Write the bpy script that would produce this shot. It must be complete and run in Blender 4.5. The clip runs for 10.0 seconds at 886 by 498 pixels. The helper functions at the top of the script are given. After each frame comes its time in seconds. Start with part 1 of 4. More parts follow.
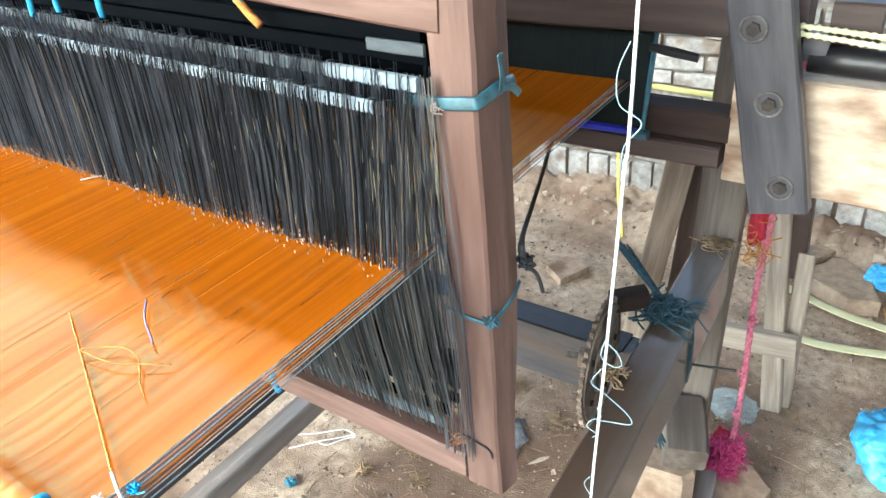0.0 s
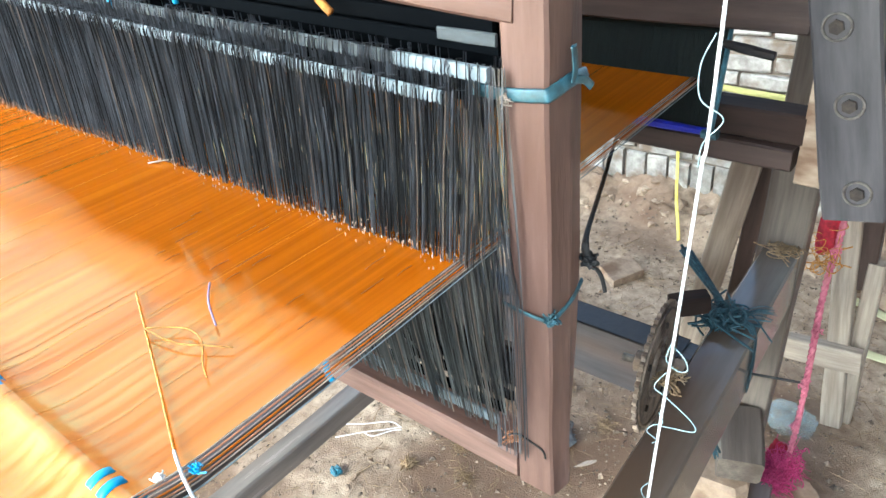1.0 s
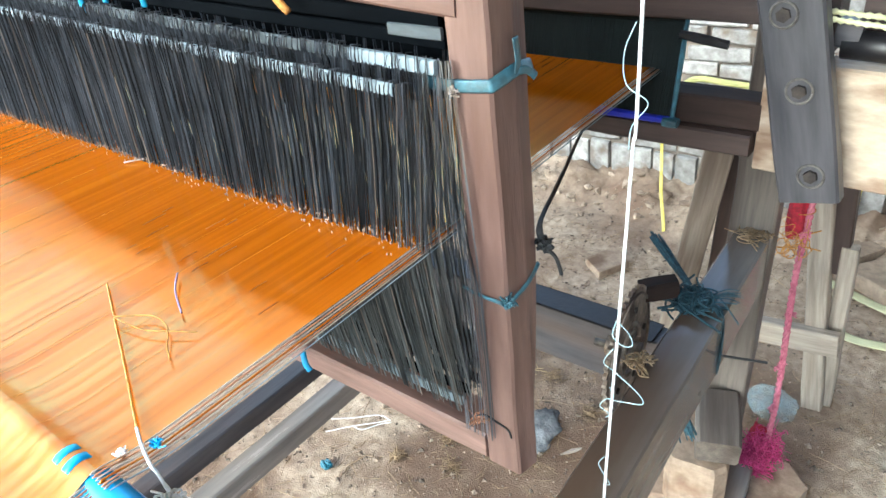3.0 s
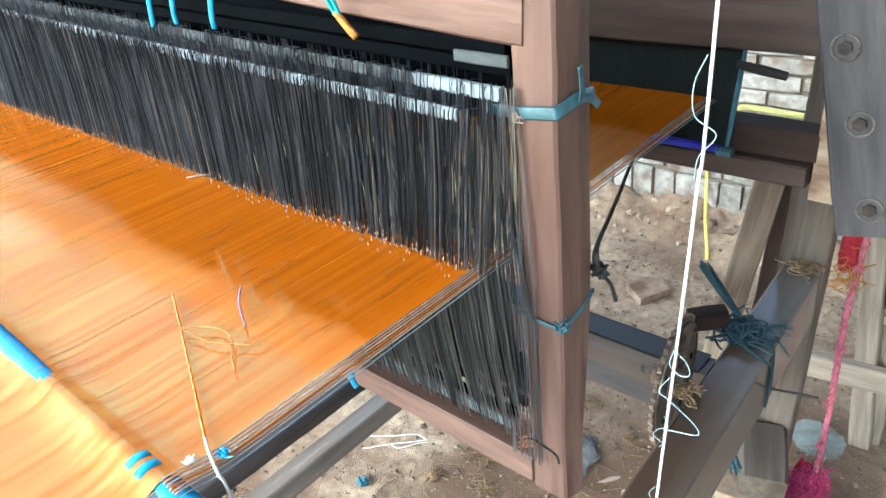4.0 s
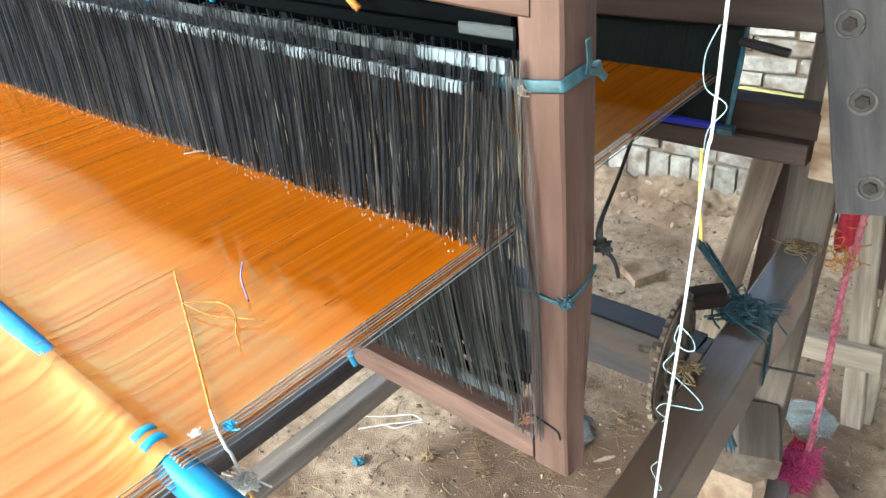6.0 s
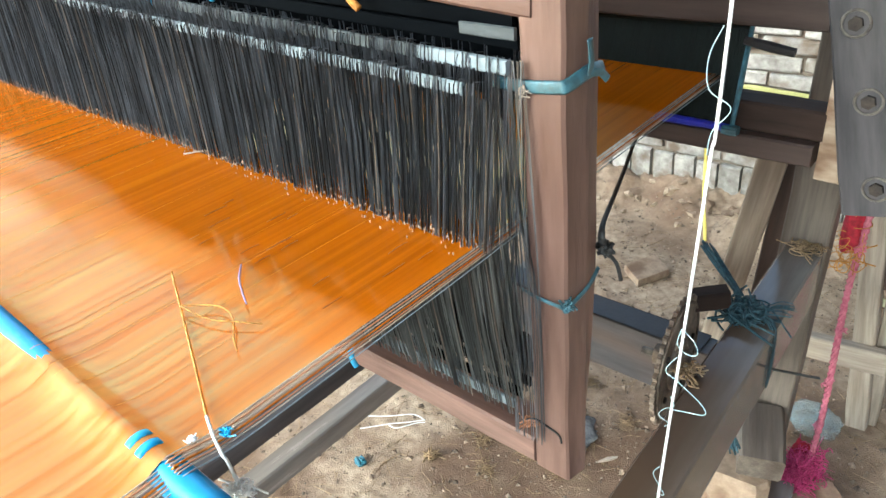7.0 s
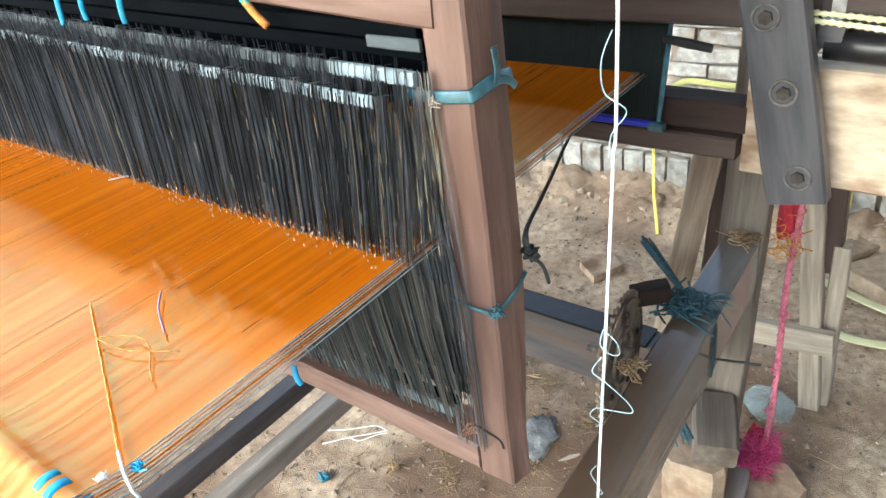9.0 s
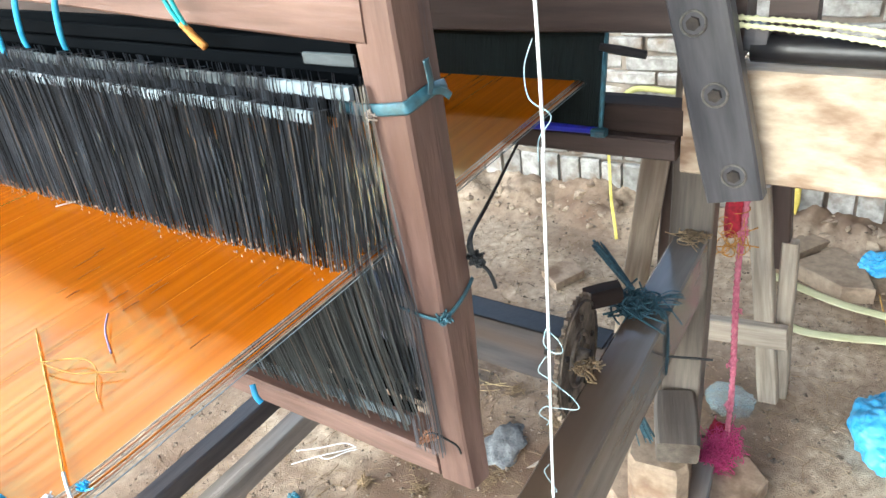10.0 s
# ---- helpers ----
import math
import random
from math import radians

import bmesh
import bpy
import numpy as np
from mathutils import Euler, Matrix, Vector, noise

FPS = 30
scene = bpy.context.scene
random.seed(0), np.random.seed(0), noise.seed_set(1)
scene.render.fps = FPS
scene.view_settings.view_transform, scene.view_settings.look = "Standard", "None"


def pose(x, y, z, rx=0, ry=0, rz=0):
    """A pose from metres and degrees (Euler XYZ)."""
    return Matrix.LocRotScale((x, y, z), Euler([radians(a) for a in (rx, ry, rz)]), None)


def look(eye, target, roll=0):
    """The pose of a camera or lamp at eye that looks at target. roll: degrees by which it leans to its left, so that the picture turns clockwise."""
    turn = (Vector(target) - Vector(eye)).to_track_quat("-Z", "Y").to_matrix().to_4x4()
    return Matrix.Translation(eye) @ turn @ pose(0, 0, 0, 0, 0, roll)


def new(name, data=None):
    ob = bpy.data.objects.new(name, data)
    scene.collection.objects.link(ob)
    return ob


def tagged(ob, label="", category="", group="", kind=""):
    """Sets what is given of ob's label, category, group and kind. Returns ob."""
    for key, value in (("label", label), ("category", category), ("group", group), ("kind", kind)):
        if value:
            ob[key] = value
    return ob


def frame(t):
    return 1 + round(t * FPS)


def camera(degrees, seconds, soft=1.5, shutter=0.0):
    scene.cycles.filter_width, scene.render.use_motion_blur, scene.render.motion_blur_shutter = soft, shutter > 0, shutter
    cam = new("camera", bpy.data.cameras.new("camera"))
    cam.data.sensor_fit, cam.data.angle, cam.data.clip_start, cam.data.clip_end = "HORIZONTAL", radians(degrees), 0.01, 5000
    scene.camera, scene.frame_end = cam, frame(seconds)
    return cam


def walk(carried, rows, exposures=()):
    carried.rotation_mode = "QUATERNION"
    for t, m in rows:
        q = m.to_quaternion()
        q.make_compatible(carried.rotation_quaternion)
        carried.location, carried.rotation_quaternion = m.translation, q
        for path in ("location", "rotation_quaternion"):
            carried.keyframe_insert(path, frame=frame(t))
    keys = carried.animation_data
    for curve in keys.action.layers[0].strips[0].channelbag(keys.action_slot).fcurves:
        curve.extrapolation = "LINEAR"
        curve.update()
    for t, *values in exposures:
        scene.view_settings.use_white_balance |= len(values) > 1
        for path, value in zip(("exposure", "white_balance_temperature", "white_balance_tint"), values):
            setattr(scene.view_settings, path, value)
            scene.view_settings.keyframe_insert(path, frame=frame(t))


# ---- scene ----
cam = camera(62.9, 10.0)
PATH = [
    (0, (0.038, -0.01, 1.305), (-1.0, 1.35, 0.27), -5.6),
    (0.5, (0.038, -0.007, 1.298), (-0.995, 1.354, 0.258), -5.6),
    (1, (0.024, -0.013, 1.299), (-1.118, 1.265, 0.267), -5.7),
    (1.5, (0.039, -0.003, 1.3), (-1.044, 1.325, 0.27), -5.9),
    (2, (0.032, -0.008, 1.295), (-1.052, 1.296, 0.235), -5.5),
    (3.3, (0.078, -0.016, 1.302), (-1.093, 1.25, 0.289), -7.6),
    (3.5, (0.071, -0.02, 1.304), (-1.129, 1.243, 0.322), -7.2),
    (4, (0.06, -0.031, 1.308), (-1.165, 1.212, 0.332), -6.6),
    (4.5, (0.058, -0.036, 1.302), (-1.152, 1.202, 0.301), -6.4),
    (5, (0.059, -0.042, 1.3), (-1.14, 1.208, 0.3), -6.2),
    (6.5, (0.048, -0.035, 1.3), (-1.148, 1.199, 0.277), -6.2),
    (7, (0.048, -0.031, 1.3), (-1.153, 1.199, 0.279), -6.3),
    (7.5, (0.045, -0.031, 1.302), (-1.161, 1.197, 0.283), -6.5),
    (8, (0.051, -0.025, 1.299), (-1.15, 1.202, 0.274), -6.9),
    (8.5, (0.058, -0.016, 1.3), (-1.133, 1.216, 0.268), -7.2),
    (9, (0.077, -0.001, 1.3), (-1.061, 1.29, 0.281), -8.2),
    (9.5, (0.115, 0.011, 1.297), (-0.929, 1.391, 0.295), -9.9),
    (10, (0.104, 0.0, 1.298), (-0.975, 1.36, 0.305), -9.3),
]
LIGHTING = [(0, 1.32, 5600, -1), (2, 1.33, 5450, -1), (4, 1.20, 5550, -2), (6.5, 1.10, 5850, -2), (8.2, 1.10, 5850, -2), (10, 1.27, 5700, 0)]
walk(cam, [(t, look(eye, target, roll)) for t, eye, target, roll in PATH], LIGHTING)

# ---- world, sun, exposure ----
world = bpy.data.worlds.new("sky")
scene.world = world
world.use_nodes = True
wn = world.node_tree
sky = wn.nodes.new("ShaderNodeTexSky")
sky.sky_type = "NISHITA"
sky.sun_disc = False
sky.sun_elevation = radians(32)
sky.sun_rotation = radians(202)
sky.air_density, sky.dust_density, sky.ozone_density = 1.0, 4.0, 1.0
haze = wn.nodes.new("ShaderNodeHueSaturation")
haze.inputs["Saturation"].default_value, haze.inputs["Value"].default_value = 0.75, 2.4
wn.links.new(sky.outputs[0], haze.inputs["Color"])
wn.links.new(haze.outputs[0], wn.nodes["Background"].inputs[0])
wn.nodes["Background"].inputs[1].default_value = 0.15
sun = new("sun", bpy.data.lights.new("sun", "SUN"))
sun.data.energy, sun.data.angle, sun.data.color = 0.75, radians(60), (0.94, 0.98, 1.0)
sun.matrix_world = look((-1.35, -2.5, 2.45), (-0.2, 0.4, 0.62))


# ---- materials ----
def srgb(r, g, b):
    return tuple(((c / 255 + 0.055) / 1.055) ** 2.4 if c > 10 else c / 3295 for c in (r, g, b)) + (1.0,)


def mat(name, low, high, scale=30, stretch=(1, 1, 1), rough=0.6, bump=0.15, metal=0.0, wear=None, wear_scale=6, wear_at=0.6,
        vary=0.12, spec=0.5, island=0.0, alpha=1.0, trans=0.0, fine=1.0, tint=None, ior=1.5, spread=0.14, streak=None):
    """Two-scale procedural surface: grain between low and high, patches of wear, roughness and relief from the grain."""
    m = bpy.data.materials.new(name)
    m.use_nodes = True
    t, b = m.node_tree, m.node_tree.nodes["Principled BSDF"]
    N, L = t.nodes.new, t.links.new
    tc, mp = N("ShaderNodeTexCoord"), N("ShaderNodeMapping")
    mp.inputs["Scale"].default_value = stretch
    L(tc.outputs["Object"], mp.inputs[0])
    info = N("ShaderNodeObjectInfo")
    shift = N("ShaderNodeVectorMath")
    shift.operation = "ADD"
    mul = N("ShaderNodeMath")
    mul.operation = "MULTIPLY"
    mul.inputs[1].default_value = 37.0
    L(info.outputs["Random"], mul.inputs[0])
    L(mp.outputs[0], shift.inputs[0])
    L(mul.outputs[0], shift.inputs[1])
    n1 = N("ShaderNodeTexNoise")
    n1.inputs["Scale"].default_value, n1.inputs["Detail"].default_value, n1.inputs["Roughness"].default_value = scale, 8, 0.62
    L(shift.outputs[0], n1.inputs["Vector"])
    ramp = N("ShaderNodeValToRGB")
    ramp.color_ramp.elements[0].position, ramp.color_ramp.elements[1].position = 0.32, 0.68
    ramp.color_ramp.elements[0].color, ramp.color_ramp.elements[1].color = low, high
    L(n1.outputs[0], ramp.inputs[0])
    col = ramp.outputs[0]
    if wear:
        n2 = N("ShaderNodeTexNoise")
        n2.inputs["Scale"].default_value, n2.inputs["Detail"].default_value = wear_scale, 6
        L(shift.outputs[0], n2.inputs["Vector"])
        r2 = N("ShaderNodeValToRGB")
        r2.color_ramp.elements[0].position, r2.color_ramp.elements[1].position = wear_at - 0.07, wear_at + 0.1
        L(n2.outputs[0], r2.inputs[0])
        mx = N("ShaderNodeMix")
        mx.data_type = "RGBA"
        L(r2.outputs[0], mx.inputs["Factor"])
        L(col, mx.inputs["A"])
        mx.inputs["B"].default_value = wear
        col = mx.outputs["Result"]
    hs = N("ShaderNodeHueSaturation")
    rnd = info.outputs["Random"]
    if island:
        rnd = N("ShaderNodeNewGeometry").outputs["Random Per Island"]
    mr = N("ShaderNodeMapRange")
    amount = island or vary
    mr.inputs["To Min"].default_value, mr.inputs["To Max"].default_value = 1 - amount, 1 + amount
    L(rnd, mr.inputs[0])
    L(mr.outputs[0], hs.inputs["Value"])
    L(col, hs.inputs["Color"])
    L(hs.outputs[0], b.inputs["Base Color"])
    rr = N("ShaderNodeMapRange")
    rr.inputs["To Min"].default_value, rr.inputs["To Max"].default_value = max(0.03, rough - spread), min(1, rough + spread)
    L(n1.outputs[0], rr.inputs[0])
    L(rr.outputs[0], b.inputs["Roughness"])
    b.inputs["Metallic"].default_value = metal
    b.inputs["Specular IOR Level"].default_value = spec
    if streak:
        n4 = N("ShaderNodeTexNoise")
        n4.inputs["Scale"].default_value, n4.inputs["Detail"].default_value = scale * 0.6, 5
        L(shift.outputs[0], n4.inputs["Vector"])
        r4 = N("ShaderNodeMapRange")
        r4.inputs["From Min"].default_value, r4.inputs["From Max"].default_value = 0.34, 0.66
        r4.inputs["To Min"].default_value, r4.inputs["To Max"].default_value = streak
        L(n4.outputs[0], r4.inputs[0])
        L(r4.outputs[0], b.inputs["Specular IOR Level"])
    b.inputs["Alpha"].default_value = alpha
    b.inputs["IOR"].default_value = ior
    if tint:
        b.inputs["Specular Tint"].default_value = tint
    b.inputs["Transmission Weight"].default_value = trans
    if bump:
        n3 = N("ShaderNodeTexNoise")
        n3.inputs["Scale"].default_value, n3.inputs["Detail"].default_value = scale * 2.5 * fine, 6
        L(shift.outputs[0], n3.inputs["Vector"])
        bp = N("ShaderNodeBump")
        bp.inputs["Strength"].default_value, bp.inputs["Distance"].default_value = bump, 0.004
        L(n3.outputs[0], bp.inputs["Height"])
        L(bp.outputs[0], b.inputs["Normal"])
    return m


GRAIN = (0.12, 1, 1)
PINK_WOOD = mat("reddish_wood", srgb(102, 79, 71), srgb(144, 117, 107), 60, (0.12, 1, 1), 0.5, 0.25, wear=srgb(74, 52, 45), wear_scale=7, wear_at=0.52)
BROWN_WOOD = mat("brown_wood", srgb(50, 39, 36), srgb(74, 60, 55), 60, (0.09, 1, 1), 0.5, 0.25, wear=srgb(52, 36, 31), wear_scale=8)
DARK_WOOD = mat("dark_wood", srgb(34, 26, 24), srgb(58, 46, 41), 40, GRAIN, 0.85, 0.2, spec=0.2, wear=srgb(95, 78, 68), wear_scale=12, wear_at=0.66)
GREY_WOOD = mat("weathered_wood", srgb(134, 124, 113), srgb(178, 168, 154), 100, (0.07, 1, 1), 0.7, 0.35, wear=srgb(92, 77, 65), wear_scale=10)
AGED_WOOD = mat("aged_wood", srgb(82, 76, 70), srgb(116, 108, 100), 90, (0.07, 1, 1), 0.6, 0.35, wear=srgb(58, 48, 42), wear_scale=10)
PALE_WOOD = mat("pale_wood", srgb(148, 131, 112), srgb(194, 178, 157), 45, (0.4, 1, 1), 0.65, 0.5, wear=srgb(122, 98, 78), wear_scale=26, wear_at=0.57)
OILY_WOOD = mat("oily_grey_wood", srgb(98, 96, 94), srgb(136, 131, 125), 30, GRAIN, 0.24, 0.08, wear=srgb(100, 82, 68), wear_scale=5, wear_at=0.55)
PLANK_GREY = mat("grey_plank", srgb(50, 51, 56), srgb(82, 81, 85), 45, GRAIN, 0.35, 0.2, wear=srgb(92, 76, 66), wear_scale=9, wear_at=0.6)
IRON = mat("rusty_iron", srgb(84, 74, 65), srgb(160, 146, 130), 45, (1, 1, 1), 0.45, 0.7, metal=0.2, wear=srgb(66, 50, 40), wear_scale=24, wear_at=0.55)
STEEL = mat("worn_steel", srgb(74, 72, 70), srgb(128, 124, 118), 80, (1, 1, 1), 0.5, 0.3, metal=0.5)
DULL_IRON = mat("dull_iron", srgb(34, 31, 30), srgb(70, 62, 56), 90, (1, 1, 1), 0.6, 0.4, metal=0.3)
BLACK = mat("black_plastic", srgb(14, 14, 17), srgb(30, 30, 34), 60, (1, 1, 1), 0.4, 0.1)
HEALD_BAR = mat("heald_bar", srgb(116, 131, 140), srgb(140, 155, 164), 40, (0.3, 1, 1), 0.6, 0.3, wear=srgb(92, 101, 106), wear_scale=30, wear_at=0.6)
# Dim and near-black bar copies carry the shade among the shafts.
HEALD_DIM = mat("dim_shade_bar", srgb(50, 58, 63), srgb(82, 91, 96), 60, (0.3, 1, 1), 0.7, 0.3)
HEALD_SHADED = mat("shaded_bar", srgb(3, 5, 8), srgb(10, 13, 16), 40, (0.3, 1, 1), 0.95, 0.1, spec=0.03)
HEALD = mat("heald_cord", srgb(30, 33, 38), srgb(86, 90, 97), 90, (1, 1, 0.1), 0.35, 0.0, island=0.9, spec=0.7)
HEALD_EYE = mat("heald_eye", srgb(104, 90, 80), srgb(160, 132, 112), 200, (1, 1, 1), 0.25, 0.0, island=0.6, spec=0.8)
WARP = mat("orange_warp", srgb(172, 88, 0), srgb(188, 100, 2), 200, (1, 0.014, 1), 0.085, 0.03, metal=0.2, wear=srgb(194, 108, 4), wear_scale=30, wear_at=0.62, vary=0.0, ior=2.1, tint=(1.0, 0.96, 0.40, 1), spread=0.02, streak=(0.3, 1.35))
WARP_LOW = mat("orange_warp_thread", srgb(176, 100, 6), srgb(206, 130, 30), 60, (1, 0.05, 1), 0.25, 0.0, island=0.12, ior=2.4, tint=(1.0, 0.74, 0.24, 1))
SELV = mat("pale_thread", srgb(146, 134, 124), srgb(188, 176, 164), 120, (1, 0.1, 1), 0.5, 0.1, vary=0.25)
SELV_BROWN = mat("brown_thread", srgb(150, 100, 70), srgb(190, 140, 105), 120, (1, 0.1, 1), 0.5, 0.1)
REED = mat("reed_wire", srgb(14, 20, 20), srgb(24, 31, 30), 50, (1, 1, 0.2), 0.8, 0.0, island=0.05, spec=0.2)
TEAL = mat("teal_plastic", srgb(36, 70, 84), srgb(74, 118, 134), 50, (1, 1, 1), 0.35, 0.3, wear=srgb(54, 80, 88), wear_scale=60, wear_at=0.56)
BLUE_TAPE = mat("blue_tape", srgb(20, 28, 140), srgb(38, 52, 190), 40, (1, 1, 1), 0.4, 0.1)
PIPE = mat("blue_pipe", srgb(22, 116, 176), srgb(52, 156, 214), 30, (0.3, 1, 1), 0.25, 0.05, wear=srgb(150, 190, 210), wear_scale=14, wear_at=0.68)
CYAN = mat("cyan_plastic", srgb(20, 130, 190), srgb(70, 180, 225), 40, (1, 1, 1), 0.4, 0.1)
TEAL_CORD = mat("teal_cord", srgb(18, 130, 140), srgb(60, 185, 190), 120, (1, 1, 1), 0.6, 0.2)
DARK_TEAL = mat("dark_teal_plastic", srgb(14, 70, 92), srgb(44, 116, 136), 80, (1, 1, 1), 0.5, 0.3)
DARK_RAG = mat("dark_blue_rag", srgb(18, 40, 52), srgb(52, 86, 98), 150, (1, 1, 1), 0.75, 0.4)
DARK_CORD = mat("dark_cord", srgb(24, 26, 28), srgb(50, 52, 54), 150, (1, 1, 1), 0.7, 0.3)
WHITE_CORD = mat("white_cord", srgb(205, 212, 216), srgb(248, 250, 252), 200, (1, 1, 1), 0.7, 0.3)
PALE_CORD = mat("pale_blue_cord", srgb(130, 165, 176), srgb(185, 208, 214), 200, (1, 1, 1), 0.7, 0.2)
YELLOW_CORD = mat("yellow_cord", srgb(170, 112, 30), srgb(226, 190, 110), 160, (1, 1, 1), 0.6, 0.3)
YELLOW_STRAP = mat("yellow_strap", srgb(196, 196, 150), srgb(224, 224, 184), 60, (0.2, 1, 1), 0.5, 0.2)
OLIVE_STRAP = mat("faded_strap", srgb(138, 140, 82), srgb(172, 172, 112), 60, (0.2, 1, 1), 0.6, 0.2)
BRIGHT_YELLOW = mat("bright_yellow_strap", srgb(200, 182, 74), srgb(226, 210, 112), 60, (1, 1, 1), 0.5, 0.2)
PINK = mat("pink_rope", srgb(156, 68, 94), srgb(212, 130, 150), 120, (1, 1, 1), 0.8, 0.5, wear=srgb(190, 120, 130), wear_scale=60, wear_at=0.62)
MAGENTA = mat("magenta_fibre", srgb(130, 26, 74), srgb(198, 70, 128), 120, (1, 1, 1), 0.8, 0.4)
RED_RAG = mat("red_rag", srgb(110, 14, 28), srgb(170, 34, 56), 90, (1, 1, 1), 0.8, 0.4)
OCHRE = mat("ochre_fray", srgb(130, 84, 30), srgb(205, 150, 70), 120, (1, 1, 1), 0.8, 0.4)
DRY = mat("dry_fibre", srgb(98, 80, 58), srgb(164, 142, 110), 120, (1, 1, 1), 0.85, 0.2, island=0.3)
CLAY = mat("clay_block", srgb(128, 110, 94), srgb(166, 147, 128), 40, (1, 1, 1), 0.85, 0.4, wear=srgb(108, 86, 68), wear_scale=14)
STONE = mat("pale_stone", srgb(122, 105, 90), srgb(162, 144, 124), 35, (1, 1, 1), 0.8, 0.5, wear=srgb(112, 80, 58), wear_scale=12)
SLAB = mat("stone_slab", srgb(132, 116, 100), srgb(166, 148, 128), 40, (1, 1, 1), 0.8, 0.4, wear=srgb(110, 92, 76), wear_scale=9)
BRICK = mat("whitewashed_brick", srgb(124, 122, 119), srgb(182, 182, 180), 28, (1, 1, 1), 0.9, 0.9, wear=srgb(122, 108, 95), wear_scale=13, wear_at=0.58, vary=0.22)
DIRT = mat("trodden_earth", srgb(134, 117, 100), srgb(190, 173, 152), 38, (1, 1, 1), 0.92, 0.9, wear=srgb(114, 93, 76), wear_scale=2.2, wear_at=0.52, fine=3)
PEBBLE = mat("pebble", srgb(74, 63, 54), srgb(160, 144, 126), 90, (1, 1, 1), 0.85, 0.3, island=0.55)
CLEAR_BAG = mat("clear_bag", srgb(150, 180, 192), srgb(205, 222, 228), 40, (1, 1, 1), 0.2, 0.4, alpha=0.28)
BLUE_BAG = mat("blue_bag", srgb(40, 130, 190), srgb(100, 182, 224), 25, (1, 1, 1), 0.3, 0.25)
GREY_RAG = mat("grey_rag", srgb(84, 88, 92), srgb(132, 134, 136), 70, (1, 1, 1), 0.85, 0.6)
ROOF = mat("roof_sheet", srgb(120, 112, 104), srgb(150, 142, 134), 8, (1, 1, 1), 0.7, 0.2)
WALL = mat("old_plaster", srgb(108, 99, 90), srgb(148, 140, 131), 12, (1, 1, 1), 0.9, 0.3, wear=srgb(112, 94, 80), wear_scale=4)
BARK = mat("dark_bark", srgb(52, 43, 36), srgb(92, 78, 66), 120, (1, 1, 1), 0.9, 0.2, island=0.4)
FLECK = mat("brown_fleck", srgb(110, 56, 18), srgb(140, 76, 26), 120, (1, 1, 1), 0.6, 0.0)
# Lighter copy of the cord colour, for light caught below the warp.
HEALD_LIT = mat("lit_heald_cord", srgb(56, 60, 61), srgb(112, 116, 114), 90, (1, 1, 0.1), 0.45, 0.0, island=0.75, spec=0.6)
# Paler cord colour that paints glints onto scattered strands.
HEALD_GLINT = mat("glint_heald_cord", srgb(92, 82, 72), srgb(146, 134, 121), 90, (1, 1, 0.1), 0.35, 0.0, island=0.5, spec=0.7)
HEALD_BLACK = mat("black_heald_cord", srgb(8, 9, 11), srgb(20, 22, 25), 90, (1, 1, 0.1), 0.5, 0.0, island=0.5, spec=0.3)
RAIL_WOOD = mat("oiled_brown_wood", srgb(90, 90, 89), srgb(126, 124, 121), 26, (0.14, 1, 1), 0.17, 0.07, wear=srgb(86, 73, 62), wear_scale=4, wear_at=0.52, spread=0.09)


# ---- mesh helpers ----
def ob_from(name, bm, material, parent=None, label="", matrix=None, smooth=False):
    me = bpy.data.meshes.new(name)
    bmesh.ops.recalc_face_normals(bm, faces=bm.faces)
    if smooth:
        for f in bm.faces:
            f.smooth = True
    bm.to_mesh(me)
    bm.free()
    me.materials.append(material)
    ob = new(name, me)
    if parent:
        ob.parent = parent
        ob.matrix_parent_inverse = parent.matrix_basis.inverted()
    if matrix is not None:
        ob.matrix_basis = matrix
    if label:
        ob["label"] = label
    return ob


part = ob_from


def thing(name, at, label, category, group="", kind=""):
    e = new(name)
    e.location = at
    e.empty_display_size = 0.05
    return tagged(e, label, category, group, kind)


def along(p0, p1, up=(0, 0, 1)):
    p0, p1 = Vector(p0), Vector(p1)
    x = (p1 - p0).normalized()
    z = Vector(up) - x * Vector(up).dot(x)
    z.normalize()
    y = z.cross(x)
    m = Matrix((x, y, z)).transposed().to_4x4()
    m.translation = (p0 + p1) / 2
    return m, (p1 - p0).length


def timber(length, w, h, bevel=0.003, wobble=0.0015, seed=0, cuts=0.06, profile=None):
    """A sawn timber along x: bevelled section (or the given profile), rings along its length slightly out of true."""
    bm = bmesh.new()
    if profile is None:
        a, b, c = w / 2, h / 2, bevel
        profile = [(-a + c, -b), (a - c, -b), (a, -b + c), (a, b - c), (a - c, b), (-a + c, b), (-a, b - c), (-a, -b + c)]
    n = max(2, int(length / cuts) + 1)
    rings = []
    for i in range(n + 1):
        x = -length / 2 + length * i / n
        k = 1 - (bevel * 0.6 / max(w, h) if i in (0, n) else 0)
        ring = []
        for j, (y, z) in enumerate(profile):
            d = noise.noise(Vector((x * 9 + seed, y * 25, z * 25 + seed * 3))) * wobble
            ring.append(bm.verts.new((x, y * k + d, z * k + d * 0.7)))
        rings.append(ring)
    for a, b in zip(rings, rings[1:]):
        for j in range(len(profile)):
            k = (j + 1) % len(profile)
            bm.faces.new((a[j], a[k], b[k], b[j]))
    bm.faces.new(list(reversed(rings[0])))
    bm.faces.new(rings[-1])
    return bm


SEED = [0]


